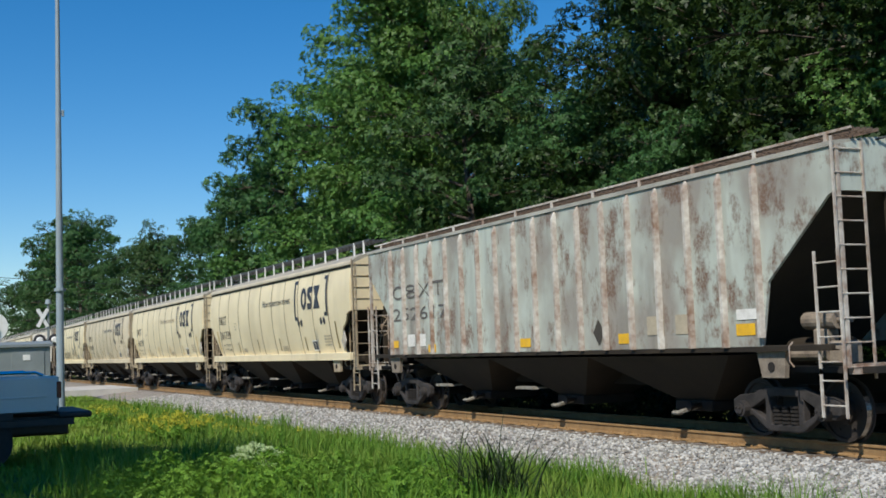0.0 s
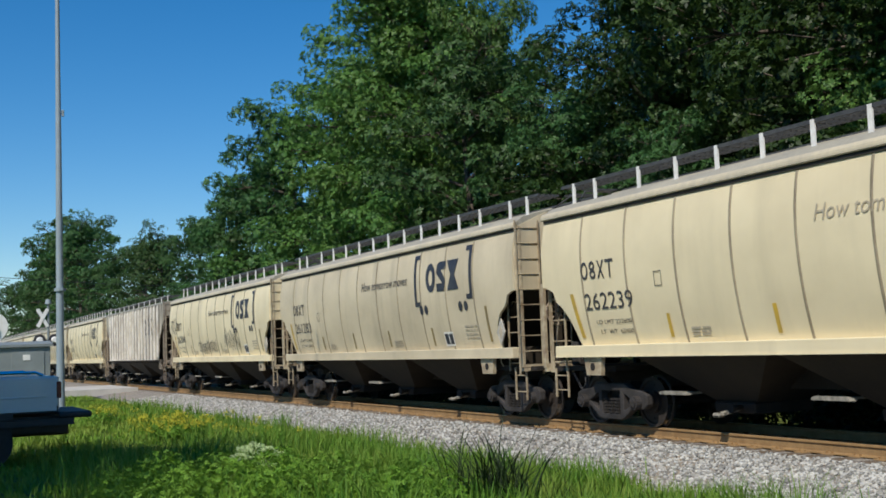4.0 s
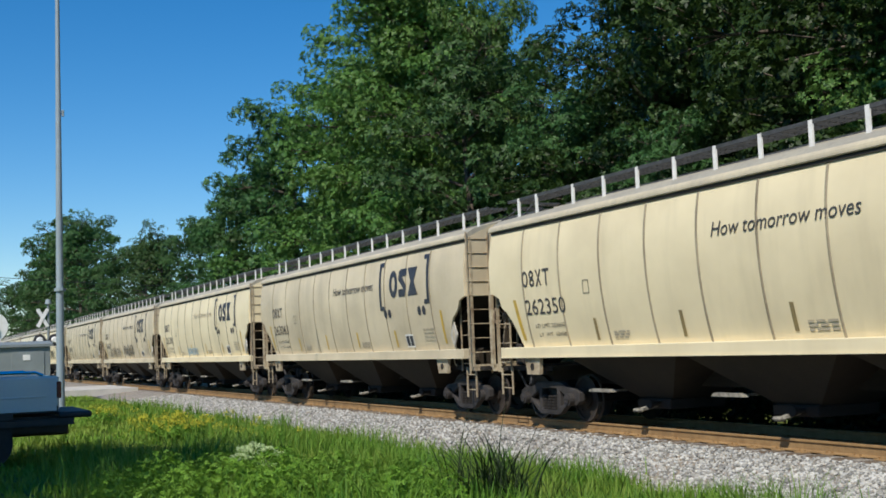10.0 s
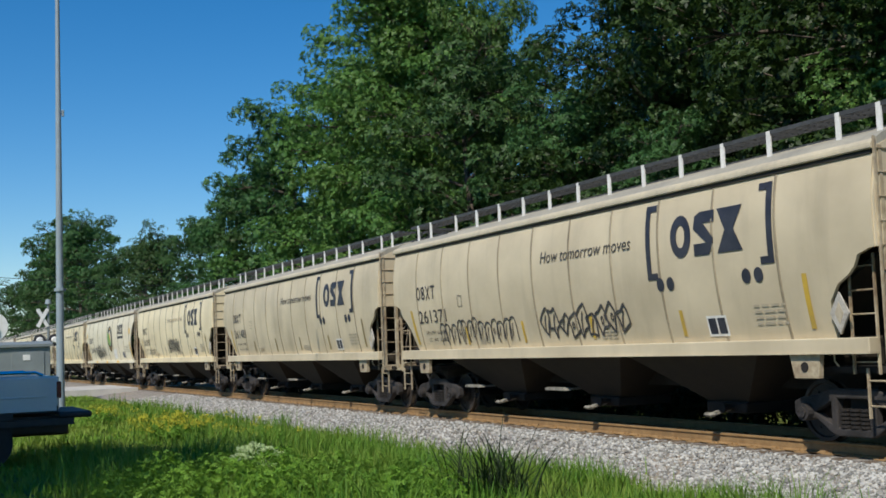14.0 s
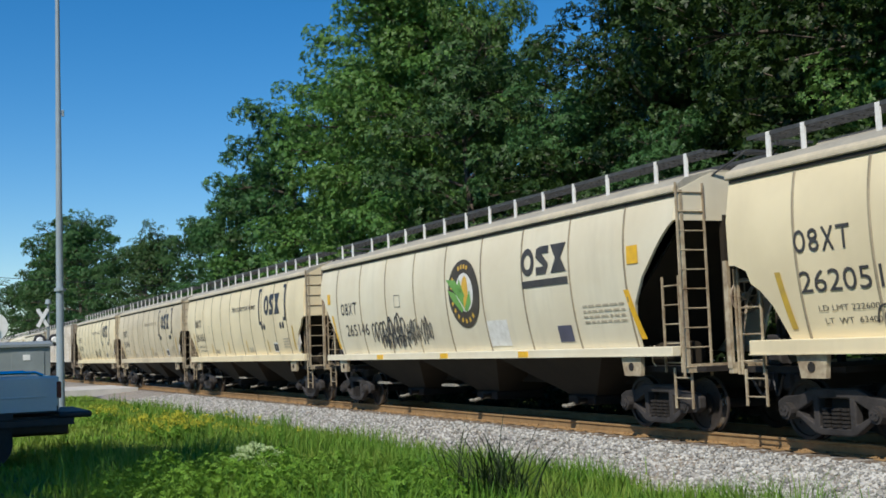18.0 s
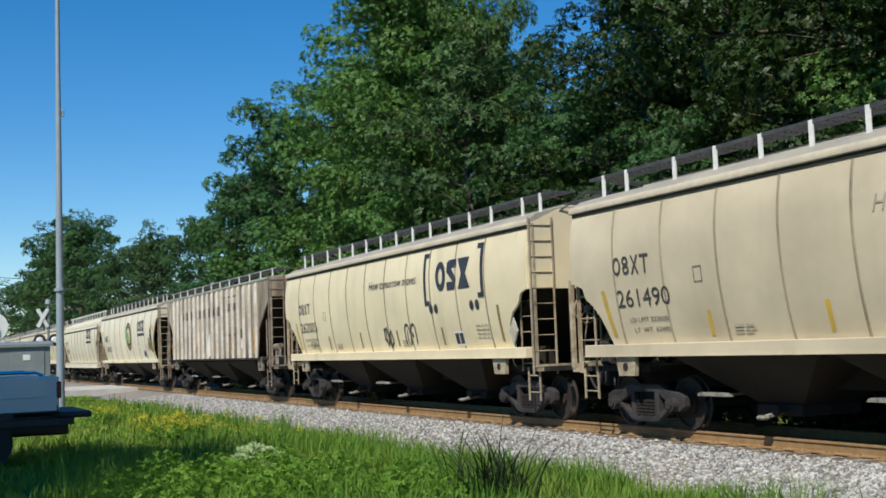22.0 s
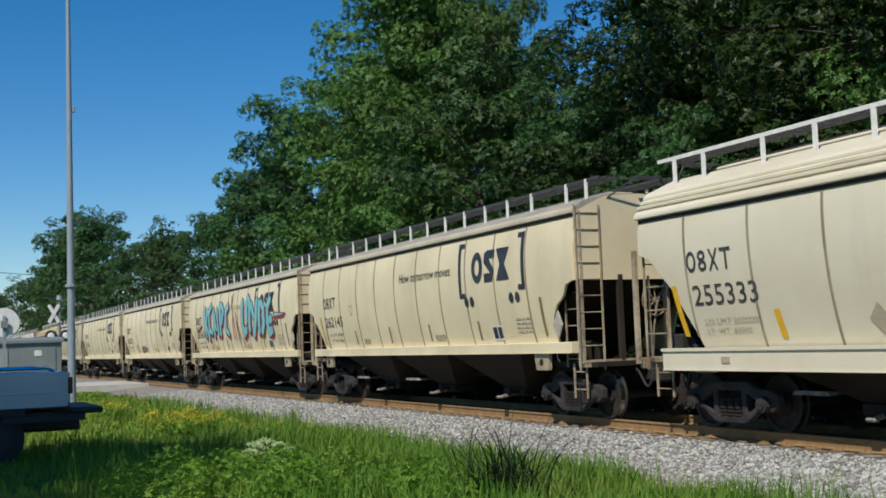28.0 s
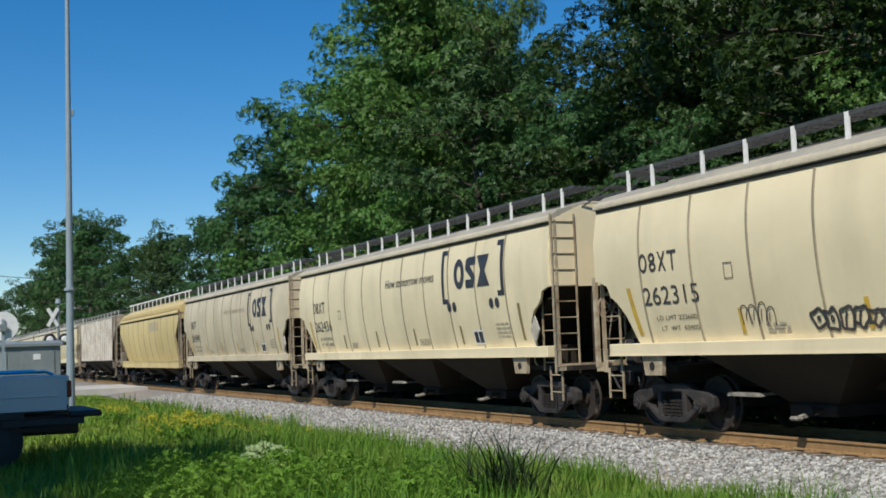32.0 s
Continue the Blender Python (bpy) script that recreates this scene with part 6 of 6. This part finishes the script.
def mural(car):
    """Two rows of puffed spray strokes in turquoise, outlined in slate, with dark red depth."""
    h = bulge
    strokes = (((-13.17, 3.38), (-13.22, 2.22)), ((-12.66, 3.30), (-13.05, 2.72), (-12.62, 2.16)), ((-12.02, 3.48), (-12.42, 3.24), (-12.46, 2.46), (-12.06, 2.38)),
               ((-11.60, 3.30), (-11.62, 2.26)), ((-11.45, 3.10), (-11.30, 2.50)), ((-10.95, 3.27), (-10.92, 2.28)), ((-10.38, 3.46), (-10.56, 2.27)), ((-10.15, 3.44), (-9.90, 3.18), (-10.24, 2.74)),
               ((-9.10, 3.36), (-9.50, 3.18), (-9.60, 2.42), (-9.22, 2.26)), ((-6.86, 3.42), (-7.00, 2.60), (-6.84, 2.22), (-6.50, 2.36)), ((-6.05, 3.54), (-6.24, 3.20), (-6.29, 2.72)),
               ((-5.86, 3.44), (-5.80, 3.10), (-5.98, 2.36)), ((-5.58, 3.28), (-5.30, 2.86)), ((-4.82, 3.38), (-5.00, 2.72), (-5.48, 2.16)), ((-4.45, 3.30), (-4.66, 2.26)),
               ((-4.20, 3.28), (-3.92, 3.06), (-3.94, 2.60), (-4.28, 2.24)), ((-3.06, 3.34), (-3.38, 3.12), (-3.52, 2.56), (-3.42, 2.18), (-3.04, 2.26)), ((-3.20, 2.62), (-2.98, 2.66)))
    for k, pts in enumerate(strokes):
        w = 0.25 if pts[0][0] < -8 else 0.29
        e = 0.0012 * (k % 4)
        mark("spray_depth", [fat_line(pts, w + 0.13, 0.07, -0.10)], h, M["red"], car, 0.012 + e)
        mark("spray_outline", [fat_line(pts, w + 0.11)], h, M["violet"], car, 0.018 + e)
        mark("spray_fill", [fat_line(pts, w)], h, M["cyan"], car, 0.024 + e)
    for x0, x1, z0, z1 in ((-2.72, -1.20, 2.80, 2.76), (-14.86, -13.75, 2.58, 2.64)):
        mark("spray_dash", [[(x0, z0 - 0.12), (x0 + 0.1, z0 - 0.18), (x1 - 0.3, z1 - 0.12), (x1, z1 + 0.03), (x1 - 0.15, z1 + 0.06), (x0 + 0.15, z0 + 0.09), (x0, z0 + 0.04)]], h, M["red"], car, 0.018)
        mark("spray_dash", [[(x0 + 0.05, z0 - 0.03), (x0 + 0.2, z0 - 0.06), (x1 - 0.35, z1), (x1 - 0.35, z1 + 0.04), (x0 + 0.15, z0 + 0.05)]], h, M["cyan"], car, 0.022)
    for pts in (((-8.62, 3.80), (-8.50, 3.20)), ((-8.40, 3.85), (-8.50, 3.25)), ((-8.36, 3.2), (-8.52, 2.4), (-8.44, 2.0)), ((-8.30, 2.9), (-8.22, 2.3), (-8.10, 1.95)), ((-7.95, 3.1), (-7.85, 2.4), (-7.72, 1.85)), ((-7.62, 2.9), (-7.80, 2.55), (-7.45, 2.0))):
        mark("spray_line", ribbon(pts, 0.07), h, M["red"], car, 0.016)


flat = flat_side
for k, (u, kind, number, car) in enumerate(cars):
    if kind in ("round", "round_dirty"):
        mark_round(car, number, 100 + k, k % 3 == 2)
    elif kind == "round_b":
        mark_emblem(car, number, 100 + k)
    elif kind == "deep":
        h = DEEP.half
        marks("reporting_mark", owner_mark(-15.75, -14.60, 2.60, 2.94), h, M["stencil"], car)
        words(number, -15.68, -14.08, 2.05, 2.38, h, M["stencil"], car)
        words("LD LMT 200000", -15.5, -14.2, 1.74, 1.83, h, M["faint"], car)
        words("LT  WT  63500", -15.5, -14.4, 1.58, 1.67, h, M["faint"], car)
        for x, lo, hi, s in ((-16.12, 1.55, 2.40, -0.12), (-13.75, 1.48, 1.92, -0.06), (-9.4, 1.48, 1.90, 0), (-6.0, 1.48, 1.90, 0)):
            mark("reflector_strip", [rect(x, x + 0.13, lo, hi, s)], h, M["yellow"], car)
        mark("placard", [[(-11.74, 1.50), (-11.55, 1.72), (-11.74, 1.94), (-11.93, 1.72)]], h, M["faint"], car)
        marks("railway_emblem", railway_mark(-5.1, -3.0, 2.95, 3.62), h, M["stencil"], car)
        mark("emblem_rule", [rect(-5.1, -3.0, 2.66, 2.80)], h, M["stencil"], car)
        bm = bmesh.new()
        for x in (-14.9, -8.2):
            box(bm, x - 0.1, x + 0.1, -1.575, -1.556, 1.12, 1.22)
        part("sill_plate", bm, M["faint"], car)
    elif kind == "deep_yellow":
        h = DEEP.half
        mark("lettering_bar", [rect(-7.4 + 0.5 * i, -7.1 + 0.5 * i, 2.9, 3.4) for i in range(5)], h, M["faint"], car)
    if number == "252617":
        marks("reporting_mark", owner_mark(-15.9, -12.7, 2.82, 3.18), flat, M["worn_stencil"], car)
        words(number, -15.9, -12.6, 2.28, 2.60, flat, M["worn_stencil"], car)
        for x, z in ((-2.0, 1.69), (-8.9, 1.61), (-5.25, 1.62), (-13.54, 1.56), (-15.83, 1.69)):
            mark("reflector_patch", [rect(x - 0.22, x + 0.22, z - 0.09, z + 0.09)], flat, M["yellow"], car)
        mark("hazard_diamond", [[(-6.11, 1.50), (-5.92, 1.75), (-6.11, 2.0), (-6.30, 1.75)]], flat, M["soot"], car)
        for x in (-4.33, -3.52):
            mark("data_panel", [rect(x - 0.24, x + 0.24, 1.66, 1.98)], flat, M["faint"], car)
        mark("data_panel", [rect(-15.0, -14.55, 1.62, 1.92), rect(-14.4, -13.9, 1.62, 1.92), rect(-2.2, -1.72, 1.84, 2.0)], flat, M["white_mark"], car)
    if kind == "rib_white":
        for x0, sh in ((-5.32, 0), (-4.52, 1), (-3.80, 2)):
            w = 0.72
            shapes = (ring(x0 + w / 2, 3.22, w / 2, 0.35, 0.17, 18) if sh == 0 else [rect(x0, x0 + w, 2.90 + 0.255 * i, 3.04 + 0.255 * i) for i in range(3)] if sh == 1
                      else [[(x0, 3.56), (x0 + w, 3.56), (x0 + 0.44, 3.22), (x0 + 0.28, 3.22)], [(x0, 2.88), (x0 + w, 2.88), (x0 + 0.44, 3.22), (x0 + 0.28, 3.22)]])
            mark("railway_emblem", shapes, flat, M["stencil"], car)
            mark("emblem_rule", [rect(x0, x0 + w, 2.72, 2.83)], flat, M["stencil"], car)
        marks("reporting_mark", owner_mark(-15.3, -13.4, 2.78, 3.12), flat, M["worn_stencil"], car)
        words(number, -15.3, -12.6, 2.2, 2.52, flat, M["worn_stencil"], car)
        mark("data_panel", ring(-4.18, 1.95, 0.22, 0.24, 0.04, 4, 0.785, 7.068), flat, M["navy"], car)
        mark("hazard_diamond", [[(-11.2, 1.55), (-11.0, 1.8), (-11.2, 2.05), (-11.4, 1.8)]], flat, M["soot"], car)
    if number == "" and kind == "rib_brown" and u > -200:
        x = -13.6
        for n_letters in (6, 5, 6):
            for i in range(n_letters):
                mark("lettering_bar", [rect(x, x + 0.27, 3.14, 3.50)], flat, M["soot"], car)
                x += 0.385
            x += 0.25
        mark("emblem_frame", ring(-5.27, 3.07, 1.5, 1.08, 0.07, 4, 0.785, 7.068), flat, M["stencil"], car)
        for i in range(5):
            mark("emblem_bar", [rect(-6.1 + 0.42 * i, -5.82 + 0.42 * i, 3.25, 3.55, 0.08)], flat, M["stencil"], car)
        small_marks(small_print(-6.2, -4.4, 2.6, 3.05, 3, 5), flat, M["faint"], car)
        mark("spray_patch", [[(-9.3, 2.05), (-8.95, 2.1), (-8.7, 2.45), (-8.55, 2.42), (-8.6, 2.0), (-8.45, 1.6), (-8.85, 1.45), (-9.2, 1.55)]], flat, M["white_mark"], car)
        mark("data_panel", [rect(-3.85, -3.35, 2.18, 2.52)], flat, M["soot"], car)
        mark("data_panel", [rect(-3.78, -3.25, 1.80, 2.12)], flat, M["white_mark"], car)
        mark("hazard_diamond", [[(-10.99, 1.55), (-10.8, 1.8), (-10.99, 2.05), (-11.18, 1.8)]], flat, M["soot"], car)
        for k in (0, 4, 8, 11, 17):
            x = -1.65 - 0.814 * k
            mark("reflector_strip", [rect(x - 0.045, x + 0.045, 1.60, 2.12 if k else 2.45)], lambda z: 1.649, M["yellow"], car)
    spots = {"262068": [(-10.9, -7.8, 1.58, 2.25, 1, 10, 0.03), (-6.5, -4.25, 1.70, 2.64, 2, 8, 0.03), (-16.0, -14.75, 2.5, 3.45, 3, 5, 0.025)],
             "262383": [], "261371": [(-13.8, -10.1, 1.62, 2.25, 4, 13, 0.035), (-9.0, -5.9, 1.62, 2.35, 5, 9, 0.05)],
             "262051": [(-13.6, -12.5, 1.65, 2.0, 6, 4, 0.03), (-8.9, -6.6, 1.7, 2.5, 7, 10, 0.05)],
             "265146": [(-13.8, -11.5, 1.62, 2.5, 8, 9, 0.05), (-11.5, -9.95, 1.65, 2.4, 9, 9, 0.03), (-13.2, -11.2, 1.56, 2.0, 10, 6, 0.05)],
             "262005": [(-8.0, -7.5, 1.57, 2.2, 11, 2, 0.06), (-6.6, -6.0, 1.6, 2.25, 12, 2, 0.05), (-14.2, -13.7, 1.6, 1.95, 16, 3, 0.02)],
             "262315": [(-10.9, -9.3, 1.58, 2.0, 13, 6, 0.05), (-12.4, -11.7, 1.7, 2.1, 14, 4, 0.02)],
             "265134": []}.get(number, [])
    graffiti(car, bulge, spots, M["stencil"])
    if number == "262383":
        graffiti(car, bulge, [(-10.7, -8.75, 1.58, 1.95, 15, 8, 0.05)], M["spray_blue"])
    if number == "261656":
        mural(car)
    if number == "265134":
        mark("rust_run", [[(-1.75, 3.2), (-1.68, 2.7), (-1.6, 3.2), (-1.45, 1.75), (-1.75, 1.9), (-1.9, 2.6)]], bulge, M["hopper"], car)
        marks("spray_line", scribble(-2.35, -1.85, 1.95, 2.7, 18, 4, 0.07), bulge, M["dull_strip"], car, 0.017)
    if number == "265146":
        mark("paint_patch", [rect(-7.02, -6.08, 1.56, 2.12)], bulge, M["white_mark"], car)


# ---------------------------------------------------------------- motion of the train
def motions():
    times = [0.5 * k for k in range(65)]
    for u, kind, number, car in cars:
        walk(car, [(t, pose(u + travel(t), TRACK, 0)) for t in times])
    # every wheelset rolls with the distance travelled; wheelsets at the same place on their trucks share the keys
    turns = [k / FPS for k in range(0, 32 * FPS + 1)]
    for ahead in (False, True):
        lead = WHEELSETS[ahead][0]
        x = 0.889 if ahead else -0.889
        walk(lead, [(t, pose(x, 0, 0.457, 0, math.degrees(travel(t) / 0.457), 0)) for t in turns])
        for u, kind, number, car in cars:
            for truck in car.children:
                for w in truck.children:
                    if w.name.startswith("wheelset") and w is not lead and (w.location.x > 0) == ahead:
                        w.rotation_mode = "QUATERNION"
                        keys = w.animation_data_create()
                        keys.action = lead.animation_data.action
                        keys.action_slot = lead.animation_data.action_slot


motions()
